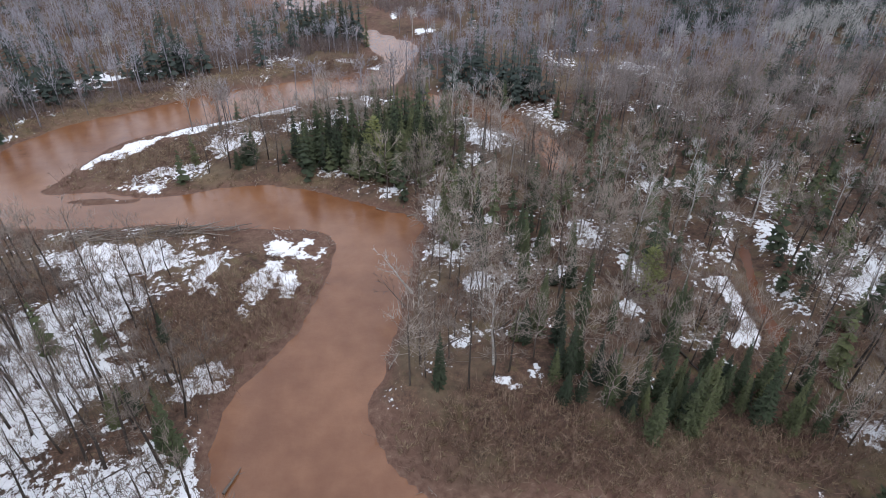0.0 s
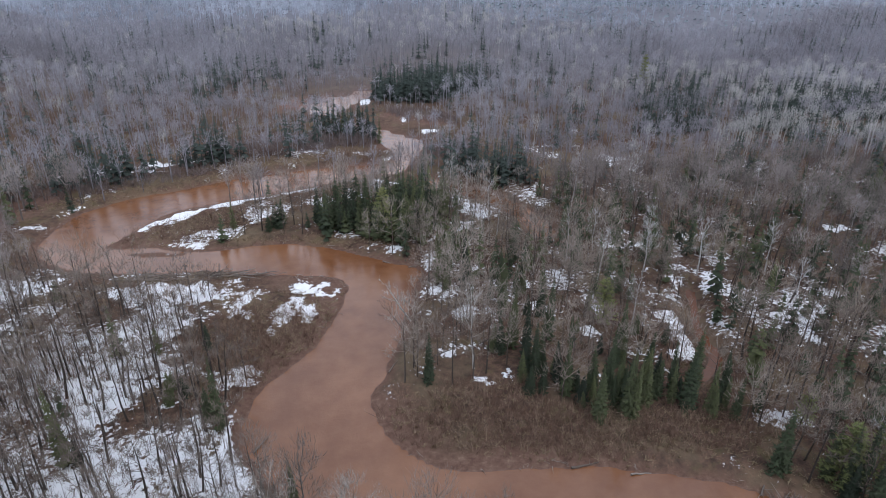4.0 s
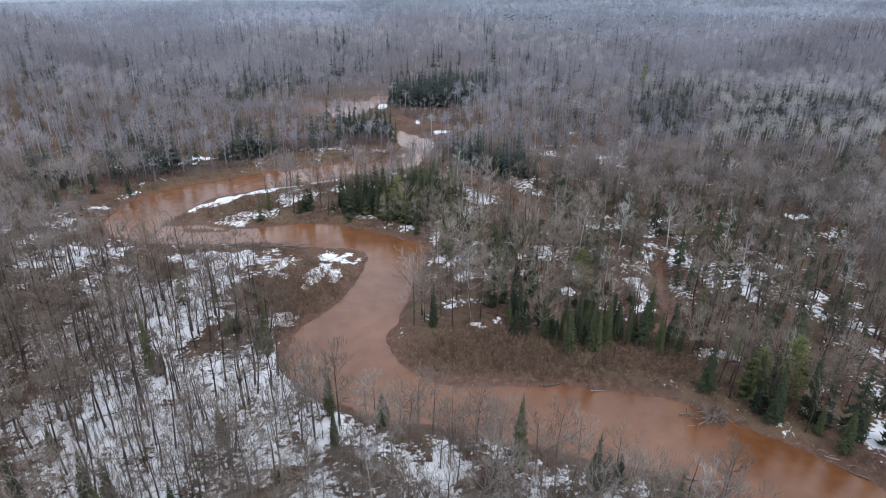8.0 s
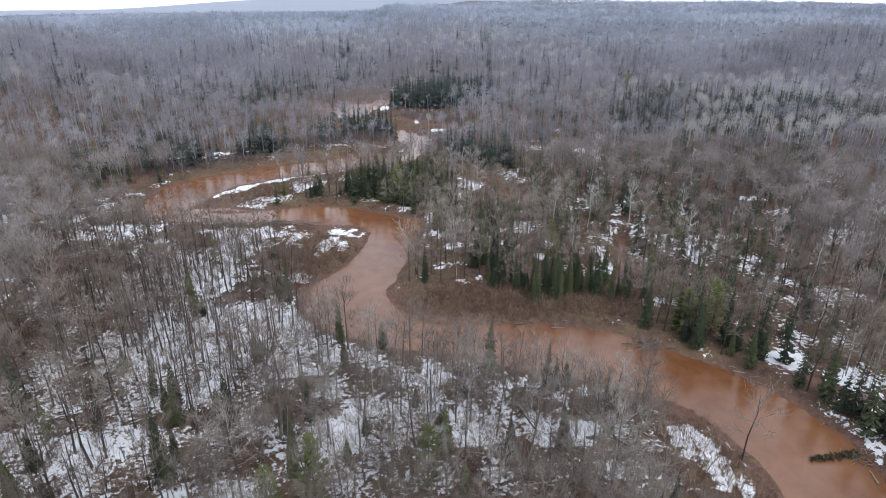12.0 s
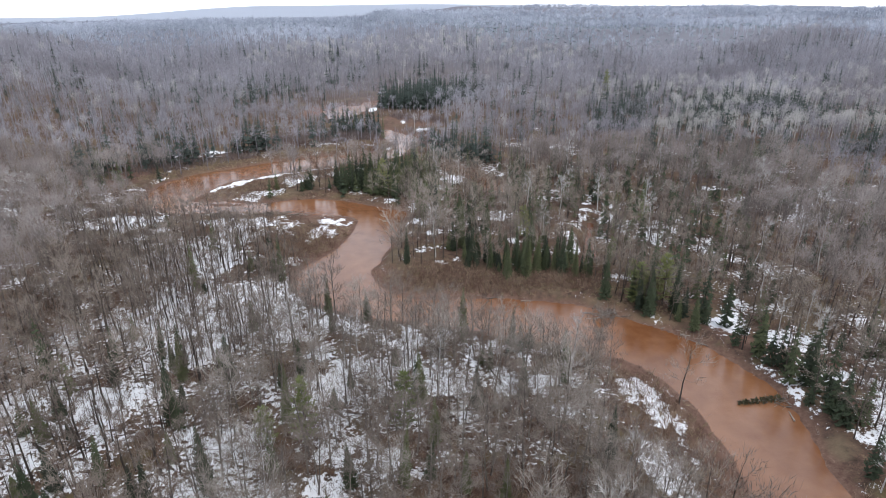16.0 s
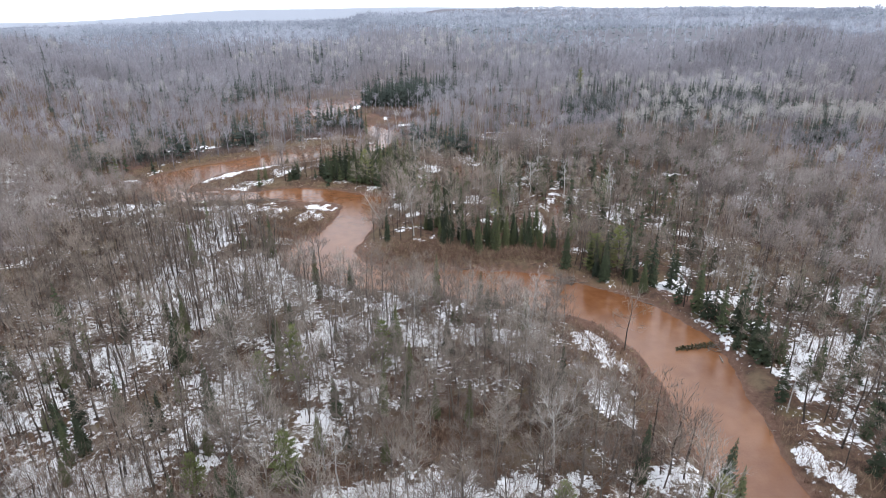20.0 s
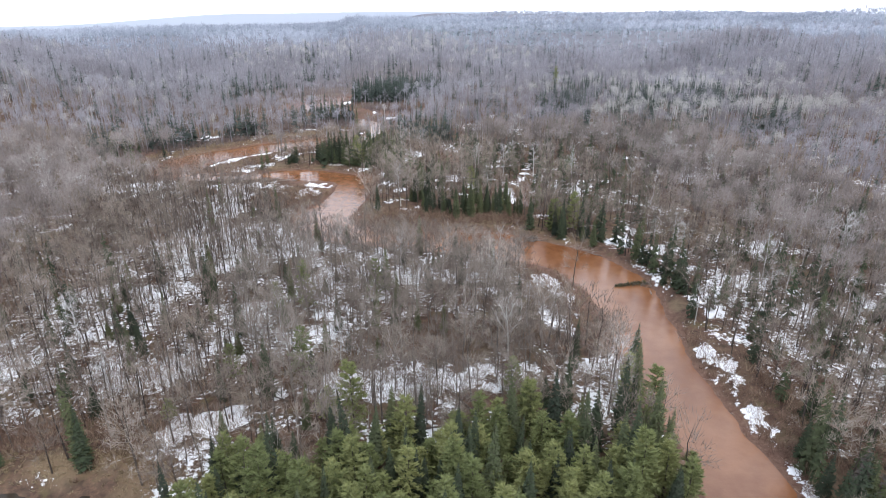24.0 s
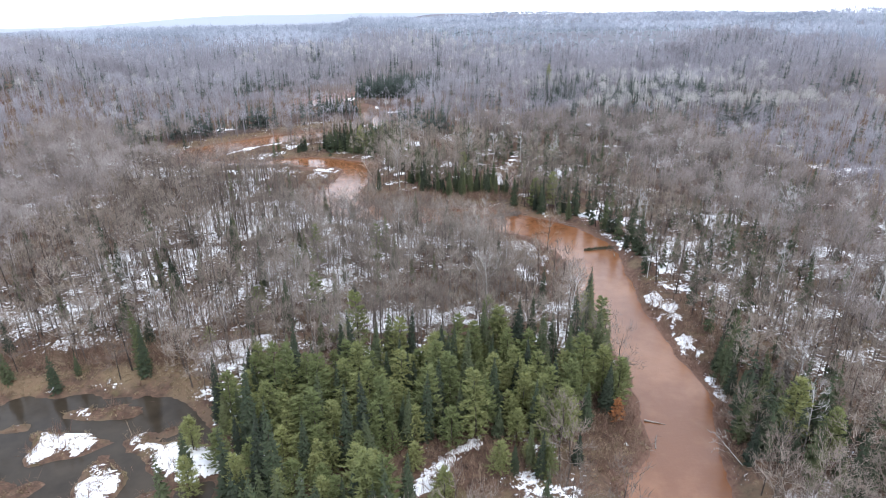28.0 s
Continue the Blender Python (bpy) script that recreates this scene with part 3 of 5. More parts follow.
def crown_shape(seed, h, n, width, wide=0.27, limbs=9, limb=0.2, twig=1.2, sides=0, base=0.62, tall=0.36, fork=0.3, stout=1.0, loose=0.35):
    """A leafless tree: trunk, rising limbs and a billowy crown of short fine twigs round their ends."""
    r = np.random.RandomState(seed)
    lean = r.normal(0, 0.03 * h, 2)
    axis = lambda u: np.array([lean[0] * u, lean[1] * u, u * h])
    r0 = (0.010 * h + 0.04) * stout
    us = np.array([0, 0.3, 0.6, 0.85])
    tip = np.array([axis(u) for u in us]) + np.column_stack([r.normal(0, 0.008 * h, (4, 2)), np.zeros(4)])
    if sides:
        stem = [tube(tip, r0 * np.array([1, 0.75, 0.45, 0.1]), sides)]
    else:
        stem = [spikes([axis(-0.02), axis(-0.02)], [axis(0.86), axis(0.8)], 2.0 * r0, r)]
    turn, ends, starts, boom = r.uniform(0, 6.28), [], [], []
    for k in range(limbs):
        turn += 2.4 + r.uniform(-0.4, 0.4)
        up = (k + 0.6) / limbs
        rad = wide * h * math.sqrt(max(1 - (2 * up - 0.75) ** 2 / 1.7, 0.05)) * r.uniform(0.55, 1.0)
        ends.append(np.array([math.cos(turn) * rad, math.sin(turn) * rad, h * (base + tall * (up * 1.5 - 0.6)) + r.normal(0, 0.03 * h)]) + axis(0.5) * (1, 1, 0))
        starts.append(axis(fork + 0.42 * up))
    ends, starts = np.array(ends), np.array(starts)
    if sides:
        for p, q in zip(starts, ends):
            mid = 0.5 * (p + q) + r.normal(0, 0.02 * h, 3) - (0, 0, 0.02 * h)
            boom.append(tube([p, mid, q], [0.42 * limb, 0.26 * limb, 0.015], 3))
    else:
        boom.append(spikes(starts, ends, limb, r))
    pick = r.randint(0, limbs, n)
    clump = 0.36 * wide * h
    d = r.normal(0, 1, (n, 3))
    d /= np.linalg.norm(d, axis=1, keepdims=True)
    c = ends[pick] + d * clump * (1, 1, 0.8) * r.uniform(0.15, 1.0, (n, 1)) ** 0.45
    hub = np.array([lean[0] * 0.5, lean[1] * 0.5, 0.42 * h])
    away = (c - hub) / h
    e = 1.3 * away + 0.35 * d + (0, 0, 0.35) + r.normal(0, 0.32, (n, 3))
    e /= np.linalg.norm(e, axis=1, keepdims=True)
    ln = twig * r.uniform(0.6, 1.4, (n, 1))
    twigs = spikes(c - 0.5 * e * ln, c + 0.5 * e * ln, width * r.uniform(0.6, 1.4, n), r, away + (0, 0, 0.25), loose)
    k = max(n // 6, 1)
    t = r.uniform(0.45, 0.95, (k, 1))
    who = pick[:k]
    p = starts[who] * (1 - t) + ends[who] * t
    boughs = spikes(p, c[:k] * 0.85 + p * 0.15, 1.6 * width, r, away[:k] + (0, 0, 0.25), 0.3)
    return joined(stem), joined(boom + [boughs, twigs])


def puff_shape(seed, h, n, width, wide=0.26, clumps=6, twig=1.5, trunk=1.0, base=0.62, tall=0.24, limb=0.2, size=0.5):
    """A leafless tree seen from afar: a stem with rising limbs and a rounded crown of clumps of fine twigs."""
    r = np.random.RandomState(seed)
    lean = r.normal(0, 0.02 * h, 2)
    axis = lambda u: np.array([lean[0] * u, lean[1] * u, u * h])
    r0 = (0.010 * h + 0.05) * trunk
    stem = [spikes([axis(-0.02), axis(-0.02)], [axis(0.9), axis(0.85)], 2.2 * r0, r)]
    turn, parts, ends, sizes = r.uniform(0, 6.28), [], [], []
    for k in range(clumps):
        turn += 2.4 + r.uniform(-0.4, 0.4)
        up = (k + 0.5) / clumps
        rad = wide * h * 0.62 * math.sqrt(max(1 - up ** 2, 0.0)) * r.uniform(0.6, 1.1)
        q = np.array([math.cos(turn) * rad, math.sin(turn) * rad, h * (base + tall * up) + r.normal(0, 0.025 * h)]) + axis(0.6) * (1, 1, 0)
        c = size * wide * h * r.uniform(0.75, 1.15)
        ends.append(q), sizes.append(c)
    ends, sizes = np.array(ends), np.array(sizes)
    parts.append(spikes(np.array([axis(0.35 + 0.3 * k / clumps) for k in range(clumps)]), ends + (0, 0, 0.3) * sizes[:, None], limb, r))
    pick = r.randint(0, clumps, n)
    d = r.normal(0, 1, (n, 3)) + (0, 0, 0.35)
    d /= np.linalg.norm(d, axis=1, keepdims=True)
    c = ends[pick] + d * (sizes[pick] * 1.15 * r.uniform(0.1, 1.0, n) ** 0.45)[:, None]
    e = 0.8 * d + (0, 0, 0.55) + r.normal(0, 0.3, (n, 3))
    e /= np.linalg.norm(e, axis=1, keepdims=True)
    ln = twig * r.uniform(0.6, 1.4, (n, 1))
    parts.append(spikes(c - 0.4 * e * ln, c + 0.6 * e * ln, width * r.uniform(0.6, 1.4, n), r, d + (0, 0, 0.5), 0.12))
    return joined(stem), joined(parts)


def spruce_shape(seed, h, levels=16, per=8, fingers=3, wide=0.17, ragged=0.25, base=0.06):
    """The trunk and the tiered drooping boughs of a spruce or fir."""
    rs = np.random.RandomState(seed)
    trunk = tube([(0, 0, 0), (0, 0, 0.5 * h), (0, 0, 0.97 * h)], [0.012 * h + 0.03, 0.007 * h + 0.02, 0.01], 5)
    crown = []
    for k in range(levels):
        u = base + (0.985 - base) * (k / (levels - 1)) ** 0.92
        radius = wide * h * ((1 - u) ** 0.8 * (0.75 + 0.25 * min(1, u / 0.2)) + 0.012)
        turn = rs.uniform(0, 6.28)
        for j in range(per):
            a = turn + 6.283 * j / per + rs.uniform(-0.3, 0.3)
            r = radius * rs.uniform(1 - ragged, 1 + ragged)
            out, side = np.array([math.cos(a), math.sin(a), 0]), np.array([-math.sin(a), math.cos(a), 0])
            z = u * h + rs.uniform(-1.1, 1.1) * h / levels * (1 - 0.7 * u)
            w = (1.5 if fingers else 3.0) * r / per + 0.05
            root, tip = np.array([0, 0, z + 0.25 * r]), out * r * (0.8 if fingers else 1.0) + np.array([0, 0, z - 0.2 * r])
            mid = out * r * 0.5 + np.array([0, 0, z - 0.02 * r])
            crown.append((np.array([root, mid - side * w - (0, 0, 0.2 * r), tip, mid + side * w - (0, 0, 0.2 * r)]), np.array([(0, 1, 2), (0, 2, 3)])))
            if fingers:
                s = rs.uniform(0.35, 1.0, (fingers, 1))
                p = root * (1 - s) + tip * s
                e = out * rs.uniform(0.12, 0.34, (fingers, 1)) * r + side * rs.uniform(-0.4, 0.4, (fingers, 1)) * r + np.array([0, 0, 1.0]) * rs.uniform(-0.15, 0.3, (fingers, 1)) * r
                crown.append(spikes(p, p + e, 0.13 * r + 0.07, rs, out * 0.6 + (0, 0, 1.0), 0.4))
    crown.append(spikes([(0, 0, 0.95 * h)], [(0, 0, 1.02 * h)], 0.12, rs))
    return trunk, joined(crown)


def pine_shape(seed, h, levels=12, per=6, blades=22, wide=0.24):
    """The trunk and the tufted, layered crown of a white pine."""
    rs = np.random.RandomState(seed)
    trunk = tube([(0, 0, 0), (0.01 * h, 0, 0.5 * h), (0, 0.01 * h, 0.97 * h)], [0.014 * h + 0.03, 0.009 * h, 0.02], 5)
    crown = []
    for k in range(levels):
        u = 0.12 + 0.86 * k / (levels - 1)
        radius = wide * h * ((1.02 - u) ** 0.5) * (0.75 + 0.25 * min(1, u / 0.3))
        turn = rs.uniform(0, 6.28)
        for j in range(per):
            a = turn + 6.283 * j / per + rs.uniform(-0.35, 0.35)
            r = radius * rs.uniform(0.7, 1.15)
            out = np.array([math.cos(a), math.sin(a), 0.0])
            z = u * h + rs.uniform(-0.4, 0.4) * h / levels
            tip = out * r + np.array([0, 0, z + 0.12 * r])
            root = np.array([0, 0, z])
            crown.append(spikes([root], [tip], 0.12, rs))
            side = np.array([-out[1], out[0], 0.0])
            s = rs.uniform(0.25, 1.05, (blades, 1))
            c = root * (1 - s) + tip * s + rs.normal(0, 0.05 * r, (blades, 3))
            e = out * rs.uniform(0.3, 1.0, (blades, 1)) + side * rs.uniform(-0.9, 0.9, (blades, 1)) + np.array([0, 0, 1.0]) * rs.uniform(0.0, 0.65, (blades, 1))
            e /= np.linalg.norm(e, axis=1, keepdims=True)
            size = 0.06 * h * rs.uniform(0.7, 1.3, (blades, 1))
            crown.append(spikes(c - e * size * 0.3, c + e * size, 0.02 * h, rs, out * 0.5 + (0, 0, 1.0), 0.5))
    return trunk, joined(crown)


def shrub_shape(seed, h, stems=22, spread=0.5, width=0.05):
    rs = np.random.RandomState(seed)
    p0 = rs.normal(0, 0.18 * h, (stems, 3)) * (1, 1, 0)
    tip = p0 * 2.0 + rs.normal(0, spread * h * 0.5, (stems, 3)) * (1, 1, 0) + np.array([0, 0, 1.0]) * rs.uniform(0.55, 1.0, (stems, 1)) * h
    t = rs.uniform(0.3, 0.9, (stems * 2, 1))
    a = np.repeat(p0, 2, 0) * (1 - t) + np.repeat(tip, 2, 0) * t
    b = a + (rs.normal(0, 0.22 * h, a.shape) + (0, 0, 0.2 * h))
    return joined([spikes(p0, tip, width, rs), spikes(a, b, width * 0.8, rs)])


def scatter(shapes, x, y, scale, turn, tone, tilt=None, z=None):
    """Many copies of some shapes in one pair of arrays, with a tone for each copy."""
    z = ground_height(x, y) - 0.05 if z is None else z
    pick = np.arange(len(x)) % len(shapes)
    vs, fs, ts, k = [], [], [], 0
    for n, (v, f, *shade) in enumerate(shapes):
        sel = pick == n
        m = int(sel.sum())
        if not m:
            continue
        c, s, q = np.cos(turn[sel])[:, None], np.sin(turn[sel])[:, None], scale[sel][:, None]
        w = np.empty((m, len(v), 3), np.float32)
        w[..., 0] = (v[:, 0] * c - v[:, 1] * s) * q + x[sel][:, None]
        w[..., 1] = (v[:, 0] * s + v[:, 1] * c) * q + y[sel][:, None]
        w[..., 2] = v[:, 2] * q + z[sel][:, None]
        if tilt is not None:
            w[..., 0] += tilt[sel][:, :1] * v[:, 2] * q
            w[..., 1] += tilt[sel][:, 1:] * v[:, 2] * q
        vs.append(w.reshape(-1, 3))
        fs.append((f[None] + (np.arange(m) * len(v))[:, None, None] + k).reshape(-1, 3))
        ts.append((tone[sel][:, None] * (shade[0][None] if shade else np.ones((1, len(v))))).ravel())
        k += m * len(v)
    return np.vstack(vs), np.vstack(fs), np.concatenate(ts)


def stuff(name, pieces, mat, label, category):
    v, f, t = pieces
    return tagged(new(name, mesh_from(name, v, f, mat, dict(tone=t), True)), label, category, kind="stuff")


# ---- where the trees stand ----
rs = np.random.RandomState(7)


def jittered(x0, x1, y0, y1, step):
    a, b = np.meshgrid(np.arange(x0, x1, step), np.arange(y0, y1, step))
    a, b = a.ravel(), b.ravel()
    return a + rs.uniform(-0.48, 0.48, len(a)) * step, b + rs.uniform(-0.48, 0.48, len(b)) * step


# conifer groves: x, y, rx, ry, turn, share of conifers
GROVES_NEAR = [(20, 118, 58, 26, 0, 1), (-20, 116, 24, 24, 0, 1), (0, 92, 52, 22, 0, 1), (-30, 90, 24, 24, 0, 1), (68, 136, 9, 22, 0, 1), (93, 97, 15, 18, 0, 0.9), (104, 136, 7, 24, 0, 0.45),
    (92, 168, 4, 10, 0, 0.5), (98, 82, 16, 16, 0, 0.7), (96, 116, 9, 20, -12, 0.7)]
GROVES_BEND = [(90, 258, 16, 7, -40, 0.8), (104, 230, 5, 7, 0, 0.6), (40, 240, 4, 3.5, 0, 1), (107, 213, 5.5, 24, 8, 0.85), (94, 246, 6, 4, -40, 0.8)]
GROVES_CLEARING = [(60, 287, 27, 11, -12, 1), (36, 297, 13, 9, 0, 0.8), (46, 312, 9, 10, 0, 0.55), (34, 345, 14, 14, 0, 0.5), (26, 362, 9, 9, 0, 0.7), (118, 345, 22, 20, 0, 0.35),
    (210, 350, 40, 9, 10, 0.45)]
GROVES_ISLAND = [(6, 388, 24, 13, -25, 1), (20, 408, 16, 26, 0, 0.92), (-12, 392, 14, 8, -15, 1), (-48, 398, 3.5, 3.5, 0, 1), (-33, 395, 4, 4, 0, 1), (46, 452, 16, 13, 0, 0.6),
    (60, 440, 12, 16, 0, 0.7), (-112, 453, 34, 10, 18, 0.64), (-70, 474, 28, 8, 22, 0.64), (-148, 436, 18, 12, 20, 0.6), (190, 424, 10, 14, 0, 0.7), (235, 470, 60, 18, 10, 0.45),
    (182, 402, 20, 12, 20, 0.7), (166, 428, 12, 14, 0, 0.8), (206, 398, 14, 14, 0, 0.7), (300, 430, 50, 12, 15, 0.6)]
GROVES_ISLAND_MORE = [(240, 425, 30, 9, 0, 0.7), (58, 418, 12, 10, 0, 0.6), (30, 436, 10, 9, 0, 0.6)]
GROVES_UPPER = [(-10, 520, 18, 9, -20, 0.95), (36, 625, 38, 36, 20, 1), (80, 640, 30, 16, 0, 0.7), (200, 572, 40, 12, 0, 0.7), (300, 560, 90, 14, 0, 0.6), (360, 510, 80, 10, 5, 0.6),
    (280, 620, 100, 12, 0, 0.5), (-110, 660, 60, 20, 40, 0.4), (8, 512, 4, 4, 0, 1), (-36, 500, 20, 6, 10, 0.6), (176, 515, 34, 11, 10, 0.8), (232, 512, 36, 12, 0, 0.75), (330, 540, 60, 16, 10, 0.7),
    (60, 655, 36, 16, 0, 0.9), (-90, 690, 70, 18, 10, 0.5), (120, 700, 60, 14, 0, 0.5)]
GROVES_UPPER_MORE = [(-250, 560, 50, 12, 60, 0.5)]
GROVES = GROVES_NEAR + GROVES_BEND + GROVES_CLEARING + GROVES_ISLAND + GROVES_ISLAND_MORE + GROVES_UPPER + GROVES_UPPER_MORE
ASPENS = [(330, 575, 120, 30, -8, 0.5), (200, 590, 60, 22, 0, 0.4), (245, 478, 74, 28, 5, 1.0), (350, 480, 70, 40, 0, 0.95), (185, 455, 26, 14, 0, 0.6), (270, 548, 54, 18, 0, 1.0), (60, 830, 220, 50, 0, 0.35), (-190, 560, 80, 130, 0, 0.07), (330, 640, 160, 60, 0, 0.35), (30, 500, 20, 20, 0, 0.1)]
OPEN_NEAR = [(57, 98, 14, 14, 0, 1), (14, 96, 16, 9, 25, 0.95), (40, 98, 8, 6, 0, 0.8), (-84, 150, 40, 9, 0, 0.8), (96, 150, 6, 26, 5, 0.9), (10, 163, 44, 6, -3, 0.55), (-60, 112, 24, 20, 0, 1),
    (16, 93, 20, 10, 30, 1), (24, 84, 26, 9, 0, 1)]
OPEN_BEND = [(50, 279, 40, 6.5, -8, 1), (67, 212, 11, 30, 0, 0.95), (112, 188, 6, 10, 0, 0.7), (107, 247, 9, 7, 30, 0.5), (50, 242, 14, 6, -22, 0.8), (66, 205, 14, 34, 0, 1),
    (46, 242, 14, 6, -22, 0.9)]
OPEN_BAR = [(-26, 332, 23, 30, 10, 1), (-50, 358, 52, 15, -8, 1), (-60, 352, 20, 14, 0, 0.75), (-70, 340, 10, 14, 0, 0.5), (-18, 343, 24, 24, 0, 1)]
OPEN_CLEARING = [(8, 289, 16, 14, 0, 1), (26, 293, 16, 7, 0, 0.85), (80, 322, 9, 20, 10, 0.95)]
OPEN_ISLAND = [(-66, 402, 34, 22, 25, 1), (-24, 425, 26, 13, 25, 0.95), (40, 408, 9, 12, 20, 0.9), (-70, 456, 62, 5.5, 24, 0.95), (-117, 412, 7, 28, 5, 0.8), (52, 412, 16, 18, 30, 0.85),
    (30, 470, 12, 12, 0, 0.6), (-16, 400, 34, 8, -12, 0.7), (-10, 436, 34, 10, 22, 0.9)]
OPEN_UPPER = [(10, 482, 18, 12, 25, 1), (20, 554, 30, 16, -35, 1), (-4, 606, 10, 22, -30, 1), (-50, 488, 18, 8, 15, 0.8), (74, 736, 70, 10, 6, 0.6), (152, 622, 26, 6, 0, 0.8),
    (2, 486, 34, 12, 20, 1), (22, 552, 38, 20, -38, 1), (-22, 598, 24, 34, -25, 1)]
OPEN = OPEN_NEAR + OPEN_BEND + OPEN_BAR + OPEN_CLEARING + OPEN_ISLAND + OPEN_UPPER

ROUND_PINES = [(-33.9, 106.2, 10.5), (-25.6, 101.3, 9.5), (-20, 103, 10), (-12, 102, 10.5), (-11, 92, 9), (8, 97.4, 7.5), (-0.8, 94, 9.5), (13, 88.5, 8), (17, 104, 10.5), (-3.2, 108, 10), (5, 114.6, 11), (-41, 112, 9), (32, 103, 9), (45, 104, 9.5), (-17, 94, 9)]
OPEN += [(x, y, 3.6, 3.6, 0, 1) for x, y, h in ROUND_PINES]
# low growth along the upper reach, sized to keep the river in the camera's view, and thin snowy woods
LOW = [(48, 243, 16, 9, -25, 0.5), (-40, 510, 60, 40, 15, 0.3), (20, 560, 40, 40, -35, 0.6), (-60, 600, 50, 50, 0, 0.4), (40, 495, 24, 30, 0, 0.35), (-112, 380, 30, 30, 0, 0.35), (46, 430, 24, 24, 0, 0.3), (0, 690, 60, 40, 0, 0.4), (72, 715, 90, 20, 6, 0.25)]
THIN = [(-60, 290, 50, 46, 0, 0.9), (-40, 235, 90, 44, 0, 0.5), (-70, 190, 60, 40, 0, 0.7), (10, 165, 44, 18, 0, 0.6), (130, 170, 42, 90, 0, 0.4), (110, 320, 40, 60, 0, 0.6), (-105, 345, 30, 30, 0, 0.7)]


def stands(x, y, thin=1.0, margin=3.0):
    keep = (raster(d_water, x, y) > margin) & (rs.uniform(0, 1, len(x)) > blobs(x, y, OPEN))
    return keep & (rs.uniform(0, 1, len(x)) < thin)


def kinds(x, y, stray=0.07):
    con = np.maximum(blobs(x, y, GROVES), 0.42 * blobs(x, y, [(90, 340, 90, 90, 0, 1), (120, 200, 60, 70, 0, 0.7), (-40, 200, 90, 60, 0, 0.5)]))
    con = np.maximum(con, stray + 0.25 * smooth(0.6, 0.85, vnoise(x, y, 30, 31)))
    con = con * (1 - blobs(x, y, [(10, 320, 14, 24, 0, 1), (10, 165, 40, 8, 0, 1), (-150, 300, 95, 140, 0, 0.85)]))
    asp = np.maximum(blobs(x, y, ASPENS), 0.02 + 0.03 * ((y < 430) & (x > 8)))
    u = rs.uniform(0, 1, len(x))
    return np.where(u < con, 1, np.where(u < con + (1 - con) * asp, 2, 0))


ax, ay = jittered(-190, 230, 60, 430, 4.8)
ok = stands(ax, ay, 0.86)
ax, ay = ax[ok], ay[ok]
# close ranks of conifers in the groves
bx, by = jittered(-60, 150, 70, 430, 4.0)
dense = (blobs(bx, by, GROVES) > 0.62) & stands(bx, by, np.where(by < 165, 0.66, 0.75))
bx, by = bx[dense], by[dense]
ax, ay = np.concatenate([ax, bx]), np.concatenate([ay, by])
ak = np.concatenate([kinds(ax[:len(ax) - len(bx)], ay[:len(ax) - len(bx)]), np.ones(len(bx), int)])
near_rank = ((ax - 12) / 80.0) ** 2 + ((ay - 215) / 125.0) ** 2


def tree_things(name, shapes, spots, mats, label, category, group, sizes):
    """Trees as things of their own: an empty at the foot with a trunk and a crown under it."""
    models = []
    for k, (x, y) in enumerate(spots):
        s = (sizes[0] + (sizes[1] - sizes[0]) * rs.uniform()) * (1.25 if "spruce" in group and y < 165 else 1.0) * (1 - (0.9 if "bare" in group else 0.0) * float(blobs(np.array([x]), np.array([y]), LOW)[0]))
        z = float(ground_height(np.array([x]), np.array([y]))[0]) - 0.08
        m = Matrix.LocRotScale((x, y, z), Euler((rs.normal(0, 0.035), rs.normal(0, 0.035), rs.uniform(0, 6.28))), (s, s, s * rs.uniform(0.9, 1.12)))
        if k < len(shapes):
            ob = tagged(new(name), label, category, group)
            for part_name, (v, f), mat in zip(("trunk", "crown"), shapes[k], mats):
                new(part_name, mesh_from(part_name, v, f, mat)).parent = ob
            ob.matrix_basis = m
            models.append(ob)
        else:
            src = models[k % len(models)]
            got = copy_thing(src, Matrix.Identity(4))
            got.matrix_basis = m


def split(kind, most):
    """The spots of a kind that lie nearest to the middle of the valley, and the rest."""
    who = np.flatnonzero(ak == kind)
    who = who[np.argsort(near_rank[who])]
    return who[:most], who[most:]


hero_bare, rest_bare = split(0, 300)
hero_con, rest_con = split(1, 480)
hero_birch, rest_birch = split(2, 70)
bare_models = [crown_shape(100 + k, h, 640, 0.062, w, 14, 0.17, 1.35, 5) for k, (h, w) in enumerate(((18, 0.30), (21, 0.26), (17, 0.31), (20, 0.27), (16, 0.30), (22, 0.24), (14, 0.33), (19, 0.22)))]
tree_things("bare_tree", bare_models, [(ax[i], ay[i]) for i in hero_bare], (mat_limb, mat_bare_one), "leafless grey-brown tree with fine twigs on the floodplain", "tree", "bare trees of the floodplain", (0.75, 1.1))
pines = rs.uniform(0, 1, len(hero_con)) < np.where(ay[hero_con] < 160, 0.6, 0.05)
spruce_models = [spruce_shape(200 + k, h, 25, 9, 3, w, 0.16) for k, (h, w) in enumerate(((13, 0.18), (15, 0.15), (11, 0.2), (9, 0.23), (14, 0.16), (7, 0.26), (16, 0.14)))]
pine_models = [pine_shape(300 + k, h, wide=w) for k, (h, w) in enumerate(((13, 0.29), (15, 0.25), (10, 0.34), (12, 0.31), (8, 0.38)))]
tree_things("spruce_tree", spruce_models, [(ax[i], ay[i]) for i in hero_con[~pines]], (mat_bark, mat_needle_one), "dark green pointed spruce with drooping boughs", "tree", "spruces of the groves", (0.62, 1.22))
tree_things("pine_tree", pine_models, [(ax[i], ay[i]) for i in hero_con[pines]], (mat_bark, mat_pine_one), "bright green white pine with tufted crown", "tree", "pines of the groves", (0.65, 1.25))
